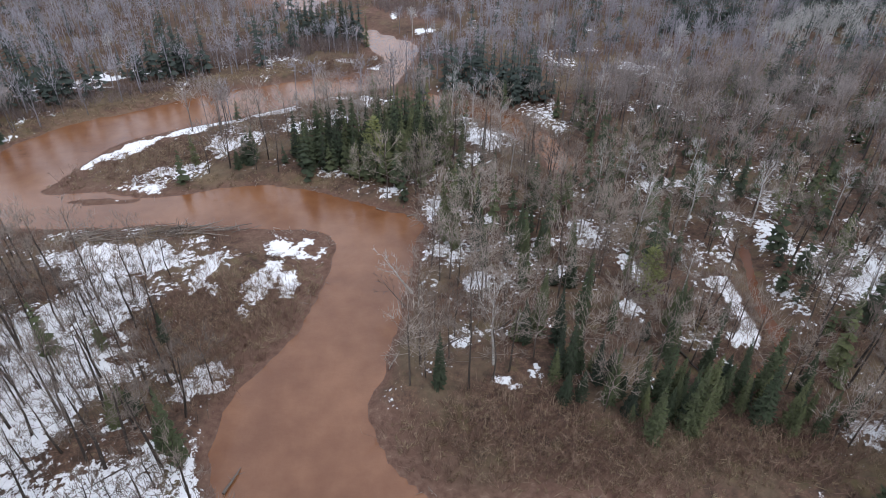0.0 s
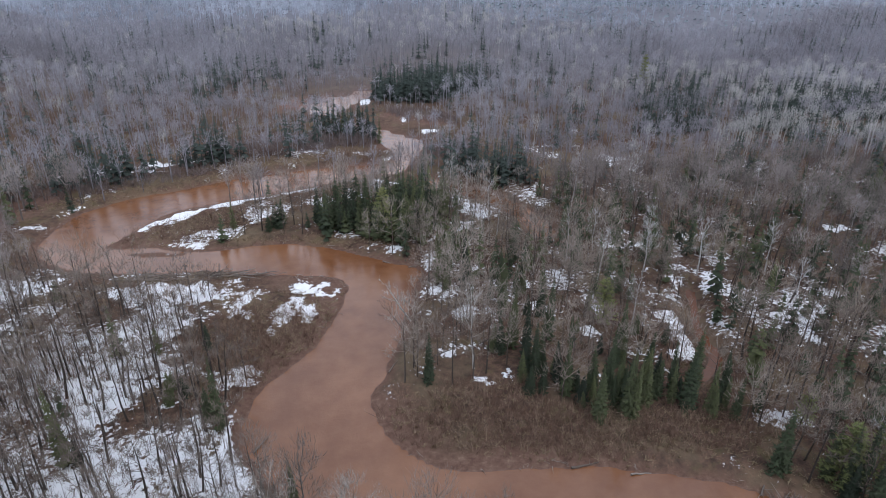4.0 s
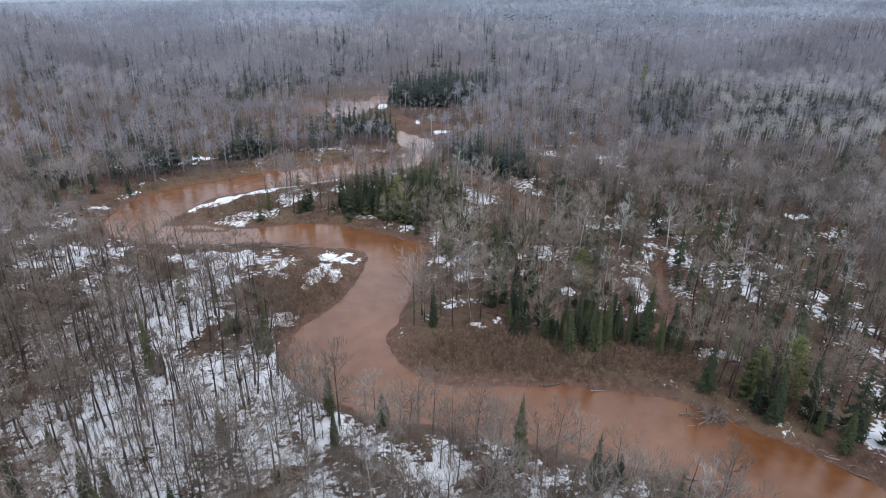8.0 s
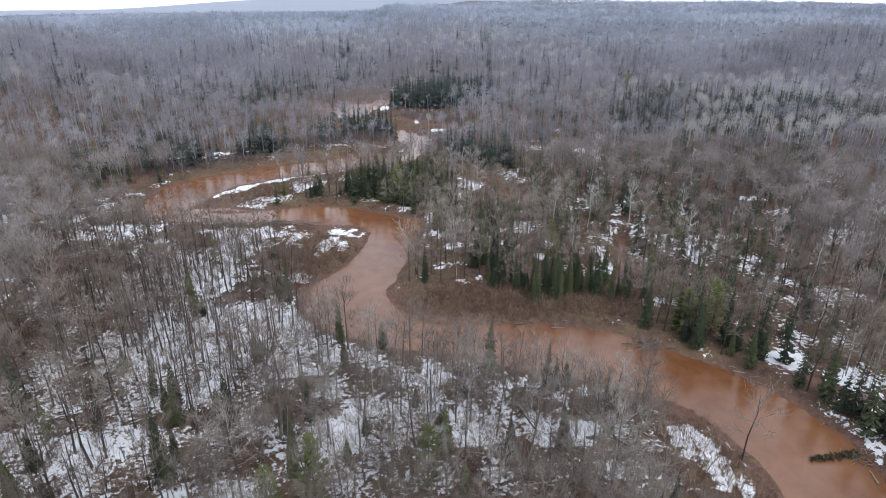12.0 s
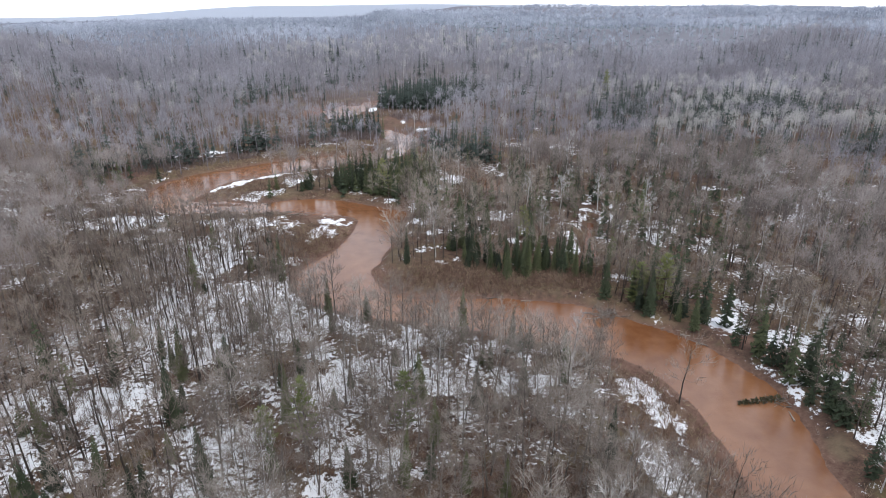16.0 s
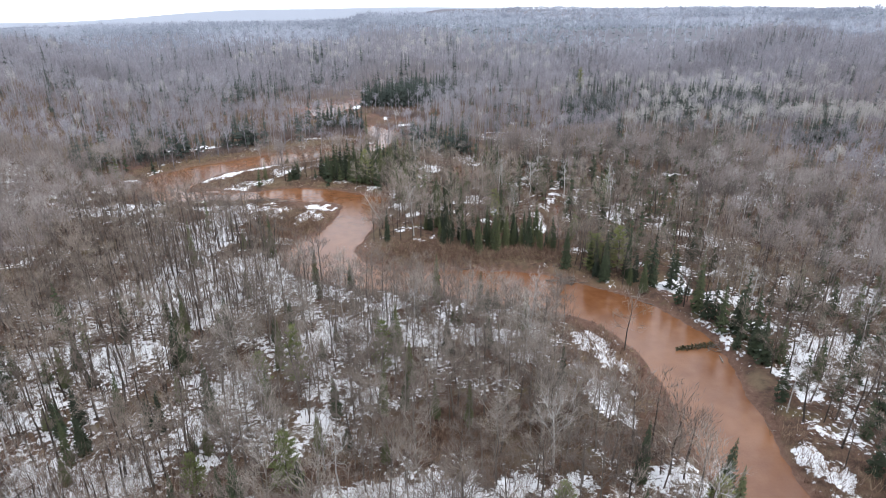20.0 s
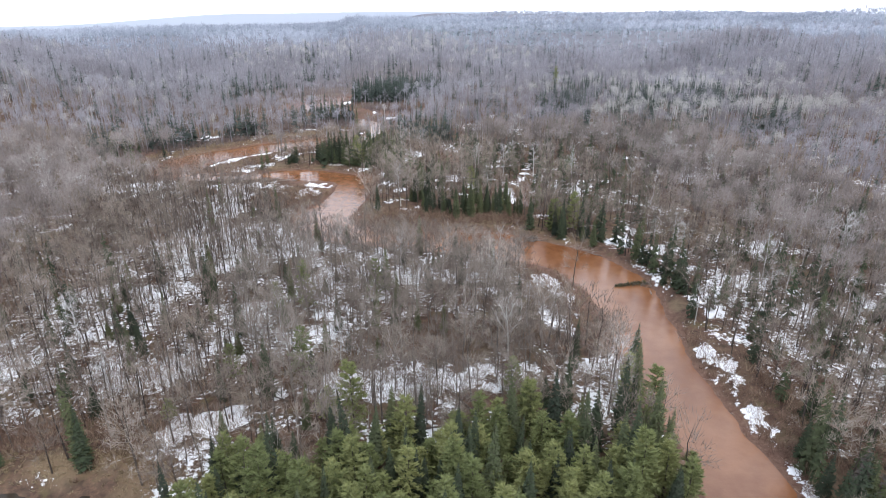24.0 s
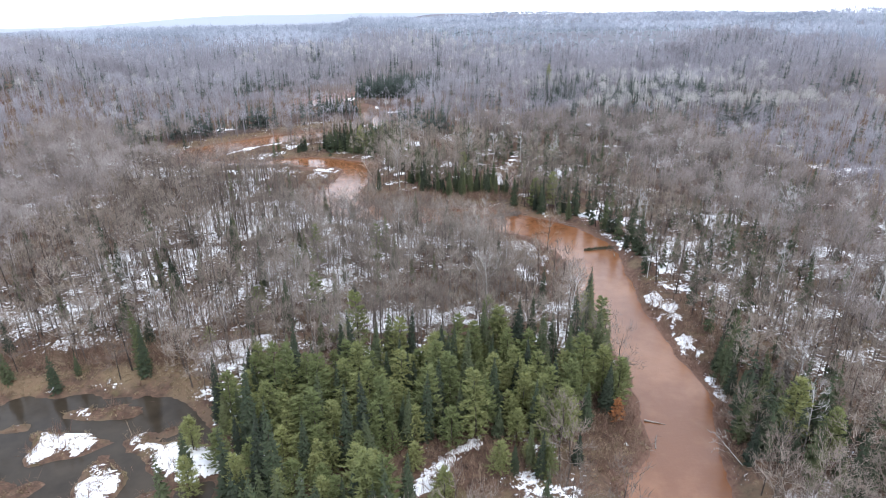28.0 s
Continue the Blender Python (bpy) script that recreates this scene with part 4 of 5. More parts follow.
birch_models = [crown_shape(400 + k, h, 330, 0.06, w, 12, 0.16, 1.3, 5, fork=0.36) for k, (h, w) in enumerate(((19, 0.19), (22, 0.17), (17, 0.2)))]
tree_things("birch_tree", birch_models, [(ax[i], ay[i]) for i in hero_birch], (mat_pale_one, mat_pale_one), "slender leafless birch with pale bark", "tree", "birches of the floodplain", (0.75, 1.1))

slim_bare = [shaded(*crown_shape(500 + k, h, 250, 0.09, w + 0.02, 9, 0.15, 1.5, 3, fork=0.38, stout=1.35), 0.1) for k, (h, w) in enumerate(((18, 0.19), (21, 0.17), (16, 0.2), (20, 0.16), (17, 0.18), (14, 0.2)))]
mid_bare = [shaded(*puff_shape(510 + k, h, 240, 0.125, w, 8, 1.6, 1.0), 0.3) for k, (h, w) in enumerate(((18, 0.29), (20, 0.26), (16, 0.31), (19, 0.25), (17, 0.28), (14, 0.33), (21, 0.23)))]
mid_pale = [joined(crown_shape(520 + k, h, 170, 0.11, w, 10, 0.2, 1.3, fork=0.34)) for k, (h, w) in enumerate(((19, 0.19), (22, 0.17), (17, 0.2)))]
mid_con = [joined(spruce_shape(540 + k, h, 10, 6, 0, w)) for k, (h, w) in enumerate(((15, 0.17), (17, 0.14), (11, 0.2), (14, 0.17)))]


def fill(name, shapes, x, y, mat, label, lo, hi, tone=None):
    n = len(x)
    tone = np.clip(0.05 + 0.62 * rs.uniform(0, 1, n) + 0.8 * (vnoise(x, y, 9, 51) - 0.2) * vnoise(x, y, 45, 52), 0, 1) if tone is None else tone
    return stuff(name, scatter(shapes, x, y, rs.uniform(lo, hi, n) * (1 - (0 if mat in (mat_needle, mat_haze_needle) else 1) * blobs(x, y, LOW)), rs.uniform(0, 6.28, n), tone, rs.normal(0, 0.03, (n, 2))), mat, label, "woods")


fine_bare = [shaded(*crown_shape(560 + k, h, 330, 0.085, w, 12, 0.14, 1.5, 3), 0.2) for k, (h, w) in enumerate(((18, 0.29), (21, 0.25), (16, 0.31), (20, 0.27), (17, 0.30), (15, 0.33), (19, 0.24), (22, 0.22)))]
snowy = blobs(ax[rest_bare], ay[rest_bare], THIN) > rs.uniform(0, 1, len(rest_bare))
fill("snowy_woods", slim_bare, ax[rest_bare[snowy]], ay[rest_bare[snowy]], mat_bare, "slender leafless trees with dark trunks on snowy ground", 0.75, 1.12, rs.uniform(0.1, 0.5, int(snowy.sum())))
rest_bare = rest_bare[~snowy]
close = near_rank[rest_bare] < np.sort(near_rank[rest_bare])[min(700, len(rest_bare) - 1)]
fill("floodplain_woods", fine_bare, ax[rest_bare[close]], ay[rest_bare[close]], mat_bare, "leafless grey-brown trees crowding the floodplain", 0.7, 1.12)
rest_bare = rest_bare[~close]
fill("bare_woods", mid_bare, ax[rest_bare], ay[rest_bare], mat_mid, "dense leafless grey-brown woods on the valley floor", 0.7, 1.15, np.clip(0.14 + 0.84 * rs.uniform(0, 1, len(rest_bare)) ** 1.2 + 0.3 * (vnoise(ax[rest_bare], ay[rest_bare], 45, 52) - 0.4) + 0.16 * (ax[rest_bare] < -80), 0, 1))
fill("birch_woods", mid_pale, ax[rest_birch], ay[rest_birch], mat_pale, "pale leafless birches among the woods", 0.75, 1.1)
beside = ay[rest_con] < 270
fine_con = [joined(spruce_shape(550 + k, h, 14, 7, 4, w, 0.3)) for k, (h, w) in enumerate(((14, 0.19), (17, 0.16), (10, 0.23), (12, 0.2)))]
fill("bank_conifers", fine_con, ax[rest_con[beside]], ay[rest_con[beside]], mat_needle, "dark green firs and spruces crowding the river bank", 0.7, 1.2)
rest_con = rest_con[~beside]
fill("conifer_woods", mid_con, ax[rest_con], ay[rest_con], mat_needle, "dark green spruces scattered through the woods", 0.6, 1.1)

# the woods beyond, coarser with distance, most tinted in colour as by haze
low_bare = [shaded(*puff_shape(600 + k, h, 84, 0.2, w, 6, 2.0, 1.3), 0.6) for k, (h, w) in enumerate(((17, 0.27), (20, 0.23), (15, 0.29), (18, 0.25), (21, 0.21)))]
low_pale = [joined(puff_shape(620 + k, h, 160, 0.17, w, 8, 1.8, 1.3, 0.58, 0.26, 0.17, 0.46)) for k, (h, w) in enumerate(((17, 0.28), (20, 0.25), (15, 0.3)))]
low_con = [joined(spruce_shape(640 + k, h, 7, 5, 0, w)) for k, (h, w) in enumerate(((15, 0.17), (17, 0.15), (12, 0.19)))]
fx, fy = jittered(-420, 560, 120, 860, 6.7)
out = ((fx < -190) | (fx > 230) | (fy > 430)) & (np.abs(fx) < 0.78 * (fy + 60) + 40)
ok = out & stands(fx, fy, 0.9, 2.0)
fx, fy = fx[ok], fy[ok]
fk = kinds(fx, fy, 0.035)
gx2, gy2 = jittered(-170, 330, 430, 810, 3.9)
thick = (blobs(gx2, gy2, GROVES) > 0.55) & stands(gx2, gy2, 0.8, 1.5)
fx, fy, fk = np.concatenate([fx, gx2[thick]]), np.concatenate([fy, gy2[thick]]), np.concatenate([fk, np.ones(int(thick.sum()), int)])
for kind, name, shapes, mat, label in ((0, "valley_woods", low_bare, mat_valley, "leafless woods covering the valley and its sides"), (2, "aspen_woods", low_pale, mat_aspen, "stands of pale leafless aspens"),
                                       (1, "spruce_woods", low_con, mat_haze_needle, "dark spruces in the farther woods, slightly paled for haze")):
    # broad tone patches imitate shaded hill folds as well as mixed stands
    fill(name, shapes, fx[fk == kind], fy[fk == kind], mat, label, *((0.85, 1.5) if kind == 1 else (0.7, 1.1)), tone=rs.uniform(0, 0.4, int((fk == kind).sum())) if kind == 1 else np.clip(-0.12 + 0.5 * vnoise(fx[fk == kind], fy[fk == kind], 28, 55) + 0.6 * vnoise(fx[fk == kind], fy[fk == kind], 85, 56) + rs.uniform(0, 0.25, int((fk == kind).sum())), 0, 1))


def rings(r0, r1, step0):
    """Spots on ever wider arcs, farther apart with distance."""
    out, r = [], r0
    while r < r1:
        s = step0 * (r / r0) ** 0.9
        a = np.arange(-0.78, 0.78, s / r)
        out.append(np.stack([np.sin(a) * r, np.cos(a) * r], 1) + rs.uniform(-0.85, 0.85, (len(a), 2)) * s)
        r += s
    return np.vstack(out).T


# upland trees take the far colours, which carry the haze
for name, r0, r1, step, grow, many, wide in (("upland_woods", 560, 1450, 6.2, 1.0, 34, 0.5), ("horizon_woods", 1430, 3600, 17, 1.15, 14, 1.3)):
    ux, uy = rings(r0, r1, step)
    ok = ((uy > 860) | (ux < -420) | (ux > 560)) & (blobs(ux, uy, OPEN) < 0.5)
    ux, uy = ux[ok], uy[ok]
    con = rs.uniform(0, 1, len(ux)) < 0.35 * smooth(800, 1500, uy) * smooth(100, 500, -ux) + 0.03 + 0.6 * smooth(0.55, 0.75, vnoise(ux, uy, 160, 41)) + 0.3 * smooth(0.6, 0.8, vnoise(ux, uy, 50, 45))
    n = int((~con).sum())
    # large-scale tone noise: stand colour plus imitated shading of the hills
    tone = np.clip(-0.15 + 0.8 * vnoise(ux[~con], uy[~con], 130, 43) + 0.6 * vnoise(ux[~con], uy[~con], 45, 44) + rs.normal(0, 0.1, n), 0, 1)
    stuff(name, scatter([joined(puff_shape(700 + k, 17 * grow, many, wide * grow, 0.3 * grow, 4, 4.5 * wide ** 0.5 * grow ** 2, 1.3)) for k in range(5)], ux[~con], uy[~con], rs.uniform(0.75, 1.15, n), rs.uniform(0, 6.28, n), tone), mat_far, "leafless woods on the uplands, haze put into their colour", "woods")
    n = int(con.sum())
    stuff(name.replace("woods", "spruces"), scatter([joined([spruce_shape(720 + k, 16 * grow, 3, 3, 0, 0.2)[1]]) for k in range(3)], ux[con], uy[con], rs.uniform(0.6, 1.1, n), rs.uniform(0, 6.28, n), rs.uniform(0, 1, n)), mat_far_needle, "spruces on the uplands, paled in colour for haze", "woods")


# ---- brush and dry grass ----
def brush(name, areas, step, shapes, mat, label, most=2600, lo=0.6, hi=1.25, margin=0.8):
    x0, x1 = min(a[0] - 1.3 * max(a[2], a[3]) for a in areas), max(a[0] + 1.3 * max(a[2], a[3]) for a in areas)
    y0, y1 = min(a[1] - 1.3 * max(a[2], a[3]) for a in areas), max(a[1] + 1.3 * max(a[2], a[3]) for a in areas)
    x, y = jittered(x0, x1, y0, y1, step)
    ok = (rs.uniform(0, 1, len(x)) < blobs(x, y, areas)) & (raster(d_water, x, y) > margin)
    x, y = x[ok], y[ok]
    if len(x) > most:
        sel = rs.permutation(len(x))[:most]
        x, y = x[sel], y[sel]
    n = len(x)
    return stuff(name, scatter(shapes, x, y, rs.uniform(lo, hi, n), rs.uniform(0, 6.28, n), rs.uniform(0, 1, n)), mat, label, "brush")


shrubs = [shrub_shape(800 + k, h, 10, 0.6, 0.1) for k, h in enumerate((2.2, 3.0, 1.6, 2.6, 3.6))]
tufts = [shrub_shape(820 + k, h, 8, 0.9, 0.11) for k, h in enumerate((0.7, 0.9, 0.55))]
WILLOWS_NEAR = [(57, 100, 15, 16, 0, 0.85), (-72, 157, 44, 8, 0, 0.8), (-48, 152, 20, 12, 0, 0.5), (20, 98, 30, 12, 0, 0.5), (98, 150, 8, 34, 5, 0.5), (105, 128, 9, 32, 0, 0.7),
    (10, 165, 48, 14, 0, 0.25), (-66, 116, 34, 24, 0, 0.22), (-62, 172, 26, 16, 0, 0.6), (85, 104, 5, 18, -20, 1), (94, 128, 4, 14, 0, 0.6)]
WILLOWS_BEND = [(66, 208, 11, 34, 0, 0.55), (22, 181, 40, 9, 0, 0.7), (-110, 250, 24, 40, 0, 0.5)]
WILLOWS_BAR = [(-30, 322, 22, 22, 0, 0.75), (-55, 345, 30, 16, 0, 0.35), (-78, 302, 16, 40, 0, 0.5)]
WILLOWS_CLEARING = [(48, 283, 46, 8, -8, 1), (24, 292, 18, 10, 0, 0.8), (8, 290, 10, 10, 0, 0.4), (84, 300, 22, 30, 0, 0.3)]
WILLOWS_ISLAND = [(-60, 402, 24, 13, 25, 0.35), (-20, 425, 30, 14, 25, 0.5)]
WILLOWS_UPPER = [(2, 484, 26, 9, 20, 0.8), (-50, 488, 22, 9, 15, 0.8)]
WILLOWS = WILLOWS_NEAR + WILLOWS_BEND + WILLOWS_BAR + WILLOWS_CLEARING + WILLOWS_ISLAND + WILLOWS_UPPER
brush("willow_brush", WILLOWS, 1.25, shrubs, mat_shrub, "thickets of leafless reddish-brown willow brush", 8200)
brush("alder_brush", [(-34, 500, 56, 15, 18, 0.9), (42, 486, 16, 20, 0, 0.7), (-100, 448, 50, 7, 25, 0.7), (36, 560, 30, 14, -35, 0.6)], 2.1, shrubs, mat_alder, "low mauve alder thickets along the upper reach", 2600, 1.0, 1.9)
brush("dry_grass", [(-90, 440, 46, 7, 28, 0.9), (-30, 476, 50, 5, 15, 0.9), (-20, 384, 40, 5, -8, 0.8), (46, 282, 44, 9, -8, 0.8), (-80, 147, 44, 7, 0, 1.0), (-50, 142, 16, 6, -30, 0.8), (54, 98, 14, 14, 0, 0.6), (20, 292, 22, 10, 0, 0.5), (-22, 325, 24, 26, 0, 0.6), (-66, 120, 36, 20, 0, 0.5), 
      (-60, 400, 30, 14, 25, 0.5), (84, 262, 22, 4, -35, 0.8), (70, 205, 10, 30, 0, 0.4)], 1.3, tufts, mat_grass, "tussocks of flattened tan grass", 5200, 0.7, 1.3, 0.3)


# thin saplings and melted hollows round the stems in the snowy woods
def sapling_shape(seed, h, stems):
    r = np.random.RandomState(seed)
    foot = r.normal(0, 0.9, (stems, 3)) * (1, 1, 0)
    tip = foot + r.normal(0, 0.07 * h, (stems, 3)) * (1, 1, 0) + np.array([0, 0, 1.0]) * h * r.uniform(0.65, 1.0, (stems, 1))
    t = r.uniform(0.35, 0.9, (stems * 4, 1))
    a = np.repeat(foot, 4, 0) * (1 - t) + np.repeat(tip, 4, 0) * t
    return joined([spikes(foot, tip, 0.16, r), spikes(foot, tip, 0.14, r), spikes(a, a + r.normal(0, 0.07 * h, a.shape) + (0, 0, 0.13 * h), 0.06, r)])


tx, ty = jittered(-130, 185, 120, 345, 3.6)
ok = stands(tx, ty, 0.8, 2.5) & (blobs(tx, ty, SNOWY + [(10, 164, 50, 14, 0, 0.9)]) > rs.uniform(0.1, 1.0, len(tx))) & (blobs(tx, ty, GROVES) < 0.5)
tx, ty = tx[ok], ty[ok]
stuff("saplings", scatter([sapling_shape(840 + k, 7 + k, 2 + k % 2) for k in range(5)], tx, ty, rs.uniform(0.7, 1.25, len(tx)), rs.uniform(0, 6.28, len(tx)), rs.uniform(0.02, 0.35, len(tx)), rs.normal(0, 0.03, (len(tx), 2))), mat_bare, "thin dark saplings standing in the snow", "woods")
deep = np.flatnonzero((blobs(ax, ay, SNOWY) > 0.3) & (ay > 150) & (ay < 340) & (ak == 0))
n = len(deep)
stuff("undergrowth", scatter(tufts, ax[deep] + rs.normal(0, 0.3, n), ay[deep] + rs.normal(0, 0.3, n), rs.uniform(0.9, 1.7, n), rs.uniform(0, 6.28, n), rs.uniform(0, 0.5, n)), mat_shrub, "brown undergrowth in melted hollows round the trunks", "brush")


# ---- fallen timber ----
def log_shape(seed, length, radius, stubs=4):
    """A fallen trunk along x, bent a little, with broken stubs."""
    r = np.random.RandomState(seed)
    t = np.linspace(0, 1, 6)
    path = np.column_stack([t * length, np.cumsum(r.normal(0, 0.03 * length, 6)) * t, np.abs(r.normal(0, 0.01 * length, 6)) + radius * 0.7])
    body = tube(path, radius * (1 - 0.65 * t), 7)
    cap = (body[0][:7].copy(), np.array([(0, k, k + 1) for k in range(1, 6)]))
    twigs = []
    for _ in range(stubs):
        u = r.uniform(0.2, 0.95)
        p = np.array([np.interp(u, t, path[:, k]) for k in range(3)])
        e = np.array([0.5, r.normal(0, 0.8), r.uniform(0.1, 0.8)])
        twigs.append(tube([p, p + e * length * r.uniform(0.06, 0.16)], [radius * 0.28, 0.015], 4))
    return [("trunk", joined([body, cap]))] + [("branch_stub", k) for k in twigs]


def logs(name, spots, label, group, mat, thick=0.2):
    models = []
    for k, (x, y, turn, length, lift) in enumerate(spots):
        z = max(float(ground_height(np.array([x]), np.array([y]))[0]), 0.0) + lift
        m = Matrix.LocRotScale((x, y, z), Euler((rs.uniform(0, 0.4), rs.normal(0, 0.02), radians(turn))), (length / 8.0, 1.0, 1.0))
        if k < 6:
            ob = tagged(new(name), label, "log", group)
            for part_name, (v, f) in log_shape(900 + k + len(name), 8.0, thick * (0.75 + 0.1 * k), 3):
                new(part_name, mesh_from(part_name, v, f, mat, (), True)).parent = ob
            models.append(ob)
        else:
            ob = copy_thing(models[k % 6], Matrix.Identity(4))
        ob.matrix_basis = m


jam = [(-72 + 38 * u + rs.normal(0, 2), 357 + 5.5 * rs.uniform() + 1.5 * math.sin(3 * u), rs.normal(6, 14), rs.uniform(3, 8), rs.uniform(0, 0.35)) for u in rs.uniform(0, 1, 60)]
logs("driftwood_log", jam, "weathered grey driftwood log jammed on the snowy bar", "log jam on the bar", mat_log, 0.17)
lx, ly = jittered(-110, 70, 150, 320, 15)
ok = stands(lx, ly, 0.62, 4.0) & (blobs(lx, ly, GROVES) < 0.4)
logs("fallen_log", [(a, b, rs.uniform(0, 360), rs.uniform(6, 14), 0.02) for a, b in zip(lx[ok], ly[ok])], "dark fallen trunk lying on the snowy forest floor", "fallen trunks in the woods", mat_bark, 0.18)
stranded = [(69, 258, 25, 9, 0.1), (66, 262, -15, 7, 0.1), (70, 264, 50, 8, 0.3), (48, 272, 8, 5, 0), (37, 275, 3, 6, 0), (-25, 286, 70, 5, 0.2), (3, 309, 60, 5, 0.2), (96, 239, 130, 6, 0.1), (12, 364, 20, 4, 0), (4, 369, -20, 3, 0),
            (91, 246, -30, 7, 0.1), (66, 108, -20, 5, 0), (64, 98, 60, 5, 0), (87, 250, 12, 5, 0), (58, 243, -15, 4, 0), (100, 205, 80, 4, 0.1)]
logs("stranded_log", stranded, "bleached log stranded at the water's edge", "logs along the banks", mat_log, 0.22)


def tree_at(name, shape, x, y, mats, label, tilt=(0.0, 0.0), turn=0.0, lift=0.0, size=1.0):
    ob = tagged(new(name), label, "tree")
    for part_name, (v, f), mat in zip(("trunk", "crown"), shape, mats):
        new(part_name, mesh_from(part_name, v, f, mat)).parent = ob
    z = max(float(ground_height(np.array([x]), np.array([y]))[0]) - 0.1, 0.0) + lift
    ob.matrix_basis = Matrix.Translation((x, y, z)) @ Euler((radians(tilt[0]), radians(tilt[1]), 0)).to_matrix().to_4x4() @ Matrix.Rotation(turn, 4, "Z") @ Matrix.Scale(size, 4)
    return ob


for k in range(10):
    tree_at("spruce_tree", spruce_shape(1080 + k, 14 + 6 * ((k * 7) % 10) / 10, 16, 7, 4, 0.13), -22 + 2.7 * k, 526 - 1.1 * k + 5 * ((k * 3) % 4) / 4, (mat_bark, mat_needle_one), "dark spire-shaped spruce on the far river point")
for k in range(11):
    tree_at("spruce_tree", spruce_shape(1100 + k, 15 + 7 * ((k * 7) % 11) / 11, 18, 8, 5, 0.13), -14 + 4.4 * k, 391 - 0.7 * k + 9 * ((k * 3) % 5) / 5, (mat_bark, mat_needle_one), "dark pointed spruce in the row on the island")
for k in range(30):
    row, along = k % 3, k // 3
    tree_at("spruce_tree", spruce_shape(1400 + k, 12 + 8 * ((k * 7) % 13) / 13, 17, 8, 4, 0.135 + 0.03 * (k % 3)), -17 + 4.3 * along + 1.4 * math.sin(4 * k), 390 - 0.35 * along + 6.5 * row + 2.0 * math.cos(7 * k), (mat_bark, mat_needle_one), "dark pointed spruce in the grove on the island")
tree_at("birch_tree", bare_shape(1001, 25, 12, 6, 5, 0.95, low=0.42, spread=0.6, fine=0.06), 23, 306, (mat_white, mat_white), "tall white-barked birch at the edge of the clearing", (0, -3))
tree_at("birch_tree", bare_shape(1002, 22, 12, 6, 6, 0.9, low=0.4, spread=0.75, fine=0.06), 66, 341, (mat_white, mat_white), "pale leafless birch with forked crown in the woods")
tree_at("birch_tree", bare_shape(1008, 21, 11, 5, 5, 0.85, low=0.4, spread=0.7, fine=0.06), 62, 358, (mat_white, mat_white), "pale leafless birch in the woods")
tree_at("dead_tree", bare_shape(1003, 20, 12, 6, 4, 1.3, low=0.3, spread=0.95, fine=0.07), 40, 170, (mat_white, mat_white), "bleached dead tree with bare white limbs")
tree_at("dead_tree", bare_shape(1009, 19, 12, 6, 4, 1.2, low=0.3, spread=0.95, fine=0.07), -57, 152, (mat_log, mat_log), "bleached dead tree above the pond bank")
tree_at("leaning_tree", bare_shape(1004, 17, 8, 5, 4, 1.5, low=0.4, spread=0.7, fine=0.06), 10, 331, (mat_white, mat_white), "bleached dead tree leaning out over the river", (8, -28))
tree_at("leaning_tree", bare_shape(1005, 12, 7, 5, 4, 0.9, low=0.4, spread=0.7, fine=0.06), 8, 327, (mat_bark, mat_bark), "dark dead tree leaning over the river", (-6, -34))
tree_at("fallen_birch", bare_shape(1006, 10, 9, 5, 4, 0.8, low=0.35, spread=0.8, fine=0.05), 79, 88, (mat_white, mat_white), "white fallen birch with its crown in the river", (-62, -42), 0, 0.5)
tree_at("fallen_pine", pine_shape(1007, 13, 14, 6, 14, 0.09), 103.5, 213.6, (mat_log, mat_olive), "green fallen pine lying in the river", (3, -89), 0, 0.15)
tree_at("rusty_pine", pine_shape(1010, 6, wide=0.34), 58, 107, (mat_bark, mat_rust), "rust-brown dying pine at the edge of the grove", size=1.1)
tree_at("rusty_pine", pine_shape(1011, 4, wide=0.4), 103, 106, (mat_bark, mat_rust), "small rust-brown dying pine", size=1.0)
for k in range(16):
    tree_at("dead_sapling", bare_shape(1300 + k % 5, 8.5 + 0.9 * (k % 5), 7, 4, 3, 0.7, low=0.4, spread=0.5, fine=0.05), -36 + 3.1 * k + 2 * math.sin(5 * k), 141 + 4 * math.sin(3.7 * k), (mat_white, mat_white), "thin bleached dead sapling behind the pines", (2 * math.sin(k), 2 * math.cos(2 * k)))
for k, (x, y, h) in enumerate(((83.5, 96, 15), (80.5, 88, 12), (87.5, 104, 14), (91.5, 113, 12), (92, 92, 18), (97, 86, 14), (94, 123, 12))):
    tree_at("pine_tree" if k in (4, 5) else "spruce_tree", pine_shape(1320 + k, h, 13, 7, 22, 0.25) if k in (4, 5) else spruce_shape(1320 + k, h, 19, 8, 5, 0.19), x, y, (mat_bark, mat_pine_one if k in (4, 5) else mat_needle_one), "dense green conifer leaning over the steep river bank")
for k, (x, y, h) in enumerate(ROUND_PINES):
    tree_at("pine_tree", pine_shape(1360 + k, h, 12, 7, 24, 0.38), x, y, (mat_bark, mat_pine_one), "broad rounded white pine with soft pale green tufts")
for k, (x, y, h) in enumerate(((98.6, 106.5, 14), (104, 110, 15), (98, 112, 12))):
    tree_at("dead_spruce", spruce_shape(1380 + k, h, 17, 7, 4, 0.2, 0.4), x, y, (mat_limb, mat_limb), "grey dead spruce with bare drooping boughs")
for k, (x, y, h) in enumerate(((-82, 142, 12), (-78, 147, 7), (-95, 146, 11))):
    tree_at("spruce_tree", spruce_shape(1340 + k, h, 18, 8, 5, 0.2), x, y, (mat_bark, mat_needle_one), "dark spruce standing on the pond shore")
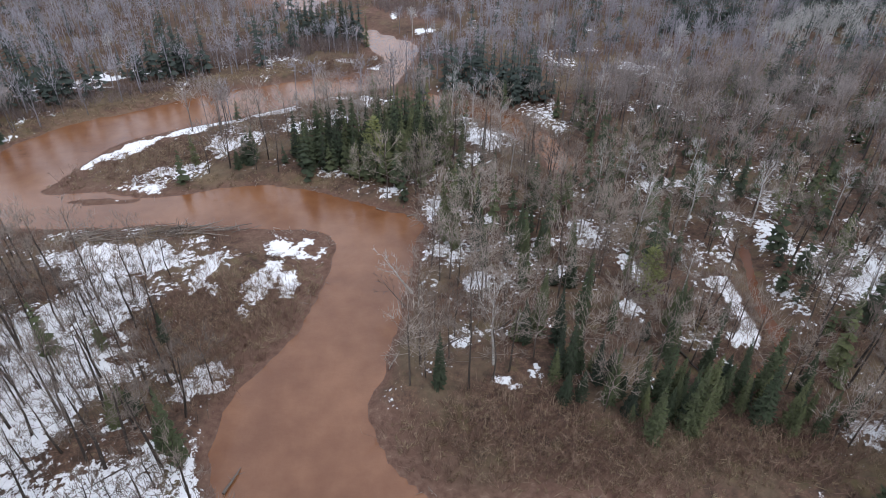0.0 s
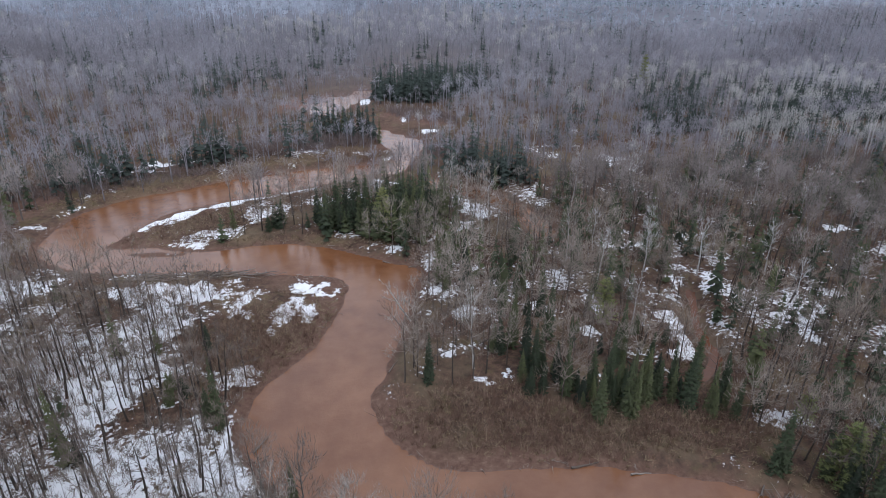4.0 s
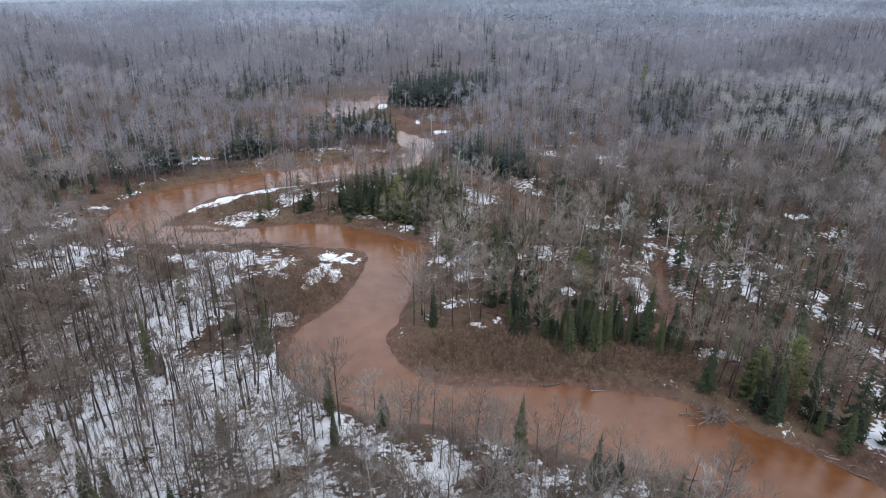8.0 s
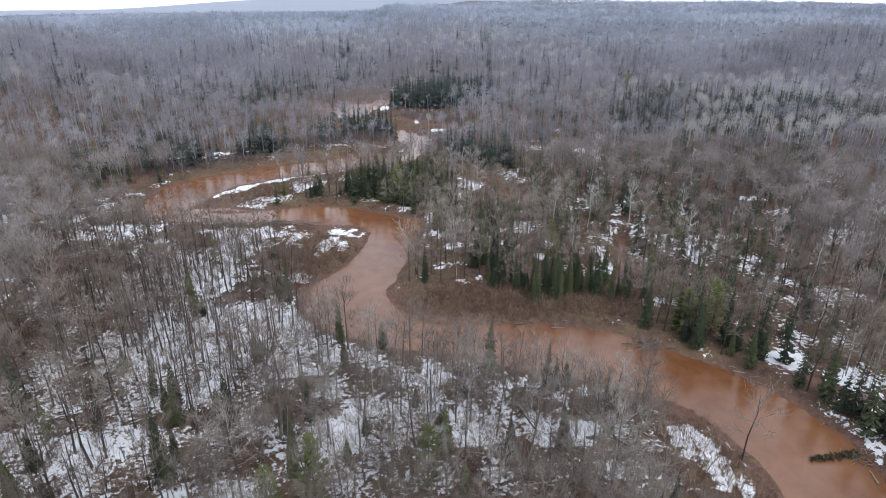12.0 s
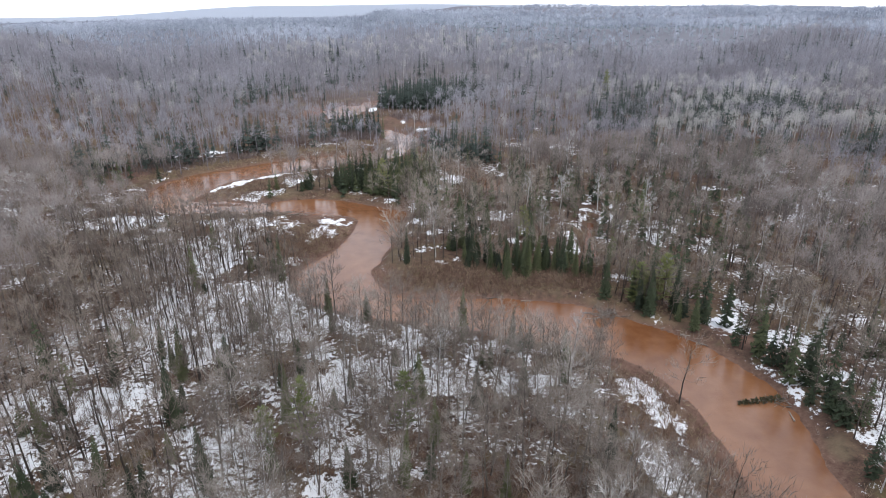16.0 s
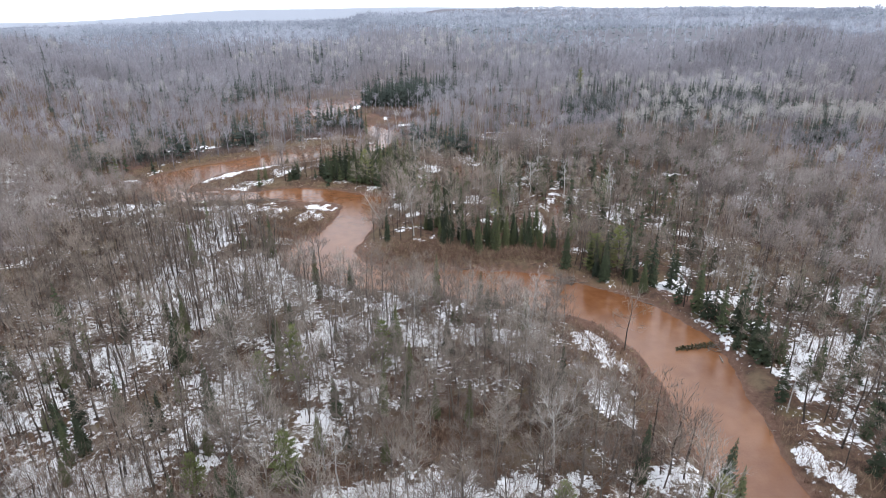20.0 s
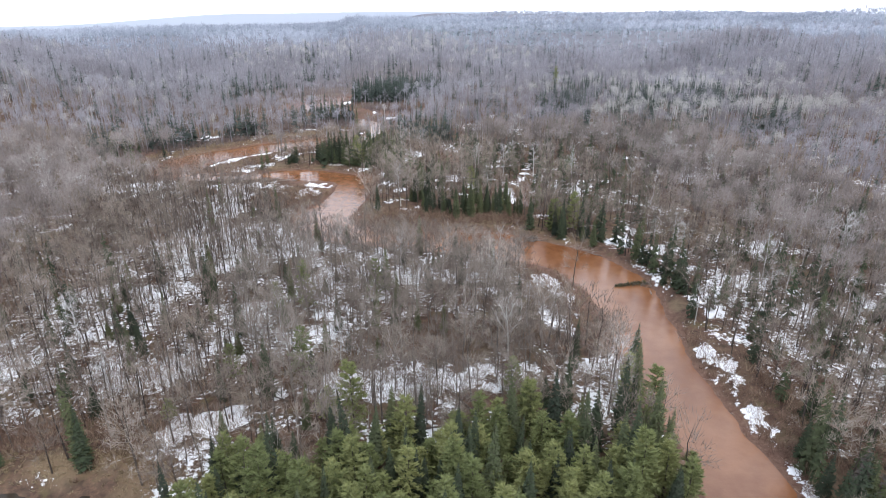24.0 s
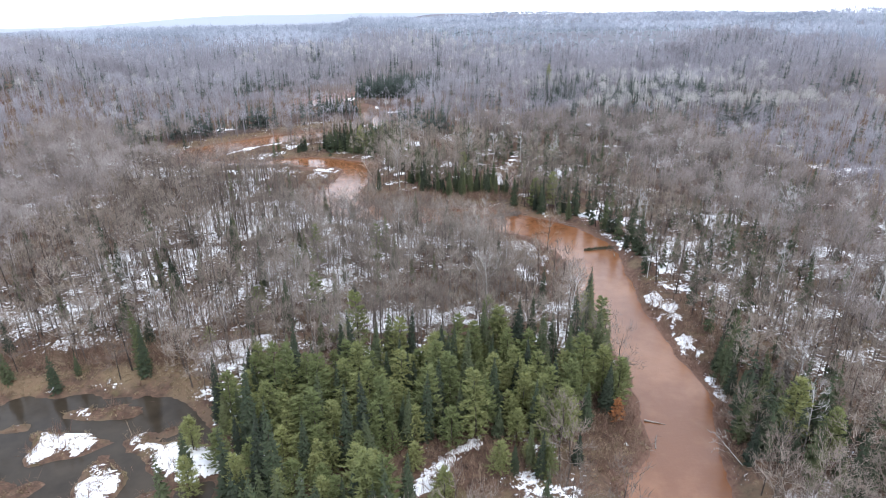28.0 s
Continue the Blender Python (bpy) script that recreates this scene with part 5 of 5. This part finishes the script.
for k, (x, y) in enumerate(((-48, 398), (-33, 396), (-31, 399), (-35, 393))):
    tree_at("spruce_tree", spruce_shape(1020 + k, (11.5, 9.0, 10, 7)[k], 16, 9, 3, (0.17, 0.3, 0.26, 0.28)[k]), x, y, (mat_bark, mat_needle_one), "dark spruce standing on the snowy point")
for k, (x, y) in enumerate(((40, 240), (43, 241), (50, 231), (38, 242))):
    tree_at("spruce_tree", spruce_shape(1030 + k, (9.5, 8, 13, 7)[k], 16, 9, 3, (0.24, 0.26, 0.13, 0.26)[k]), x, y, (mat_bark, mat_needle_one), "green spruce on the snowy river bank")
for k, (x, y) in enumerate(((-52, 320), (-42, 303), (-45, 306))):
    tree_at("spruce_tree", spruce_shape(1040 + k, (9, 6, 5)[k], 14, 8, 3, (0.2, 0.34, 0.34)[k]), x, y, (mat_bark, mat_needle_one), "small spruce among brush on the bar")
tree_at("spruce_tree", spruce_shape(1050, 17, 16, 8, 3, 0.13), 8, 510, (mat_bark, mat_needle_one), "lone tall spruce on the far river point")
tree_at("pine_tree", pine_shape(1051, 24, 12, 6, 12, 0.2), 210, 636, (mat_bark, mat_pine_one), "tall pine standing above the far woods")
for k, (x, y, h) in enumerate(((5, 386, 17), (-28, 94, 12), (-39, 99, 11))):
    tree_at("pine_tree", pine_shape(1060 + k, h, 13, 7, 13, 0.27), x, y, (mat_bark, mat_pine_one), "bushy white pine with soft green tufts")


for k, (x, y, h) in enumerate(((26, 94, 8.5), (13, 90, 5), (33, 98, 4))):
    tree_at("pine_tree", pine_shape(1075 + k, h, 13, 8, 16, 0.4), x, y, (mat_bark, mat_pine_one), "round bushy young pine in the clearing")


# sticks and flood debris along the waterline
def sticks_shape(seed):
    r = np.random.RandomState(seed)
    p = r.normal(0, 0.7, (5, 3)) * (1, 1, 0) + (0, 0, 0.12)
    e = r.normal(0, 1.0, (5, 3)) * (1, 1, 0.12)
    return joined([tube([a, a + b], [0.07, 0.02], 3) for a, b in zip(p, e)])


dx, dy = jittered(-130, 130, 90, 480, 1.6)
at = raster(d_river, dx, dy)
ok = (at > 0.25) & (at < 2.0) & (rs.uniform(0, 1, len(dx)) < 0.05 + 0.4 * smooth(0.55, 0.75, vnoise(dx, dy, 14, 61)))
dx, dy = dx[ok], dy[ok]
stuff("bank_debris", scatter([sticks_shape(1200 + k) for k in range(6)], dx, dy, rs.uniform(0.6, 1.3, len(dx)), rs.uniform(0, 6.28, len(dx)), rs.uniform(0.4, 1, len(dx))), mat_bare, "pale sticks and flood debris along the banks", "driftwood")


# roots and broken limbs heaped against the bank
def tangle(name, x, y, n, size, mat, label):
    r = np.random.RandomState(77)
    ob = tagged(new(name), label, "driftwood")
    z = max(float(ground_height(np.array([x]), np.array([y]))[0]), 0.0)
    for _ in range(n):
        a = r.normal(0, 0.3 * size, 3) * (1, 0.7, 0) + (0, 0, r.uniform(0, 0.8))
        d = r.normal(0, 1, 3) * (1, 1, 0.45) + (0, 0, 0.3)
        d /= np.linalg.norm(d)
        ln = r.uniform(0.25, 0.7) * size
        mid = a + d * ln * 0.5 + r.normal(0, 0.06 * size, 3)
        v, f = tube([a, mid, a + d * ln], [0.016 * size, 0.01 * size, 0.02], 5)
        v[:, 2] = np.maximum(v[:, 2], -0.1)
        new("limb", mesh_from("limb", v, f, mat, (), True)).parent = ob
    ob.location = (x, y, z)
    return ob


tangle("root_tangle", 73, 260, 90, 7.5, mat_log, "tangle of bleached roots and limbs against the bank")
tangle("root_tangle", 101, 212, 26, 6, mat_log, "heap of grey roots slumped from the bank")
tangle("root_tangle", 88, 309, 18, 4, mat_bark, "dark upturned roots beside the creek")
tangle("brush_heap", -46, 361, 40, 7, mat_log, "heap of driftwood branches on the snowy bar")
tangle("brush_heap", -68, 362, 30, 6, mat_log, "heap of grey driftwood branches at the water")

# flat far ridge behind everything; its pale blue colour stands in for haze
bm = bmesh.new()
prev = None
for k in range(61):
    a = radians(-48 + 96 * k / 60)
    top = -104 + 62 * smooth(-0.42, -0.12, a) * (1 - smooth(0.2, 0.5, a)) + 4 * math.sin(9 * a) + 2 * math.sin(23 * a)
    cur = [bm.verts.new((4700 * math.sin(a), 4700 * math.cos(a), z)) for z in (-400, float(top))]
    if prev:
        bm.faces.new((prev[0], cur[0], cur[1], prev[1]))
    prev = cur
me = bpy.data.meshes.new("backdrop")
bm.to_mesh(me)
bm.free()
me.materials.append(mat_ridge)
tagged(new("backdrop", me), "wooded ridge on the horizon, coloured pale blue for haze", "backdrop", kind="structure")
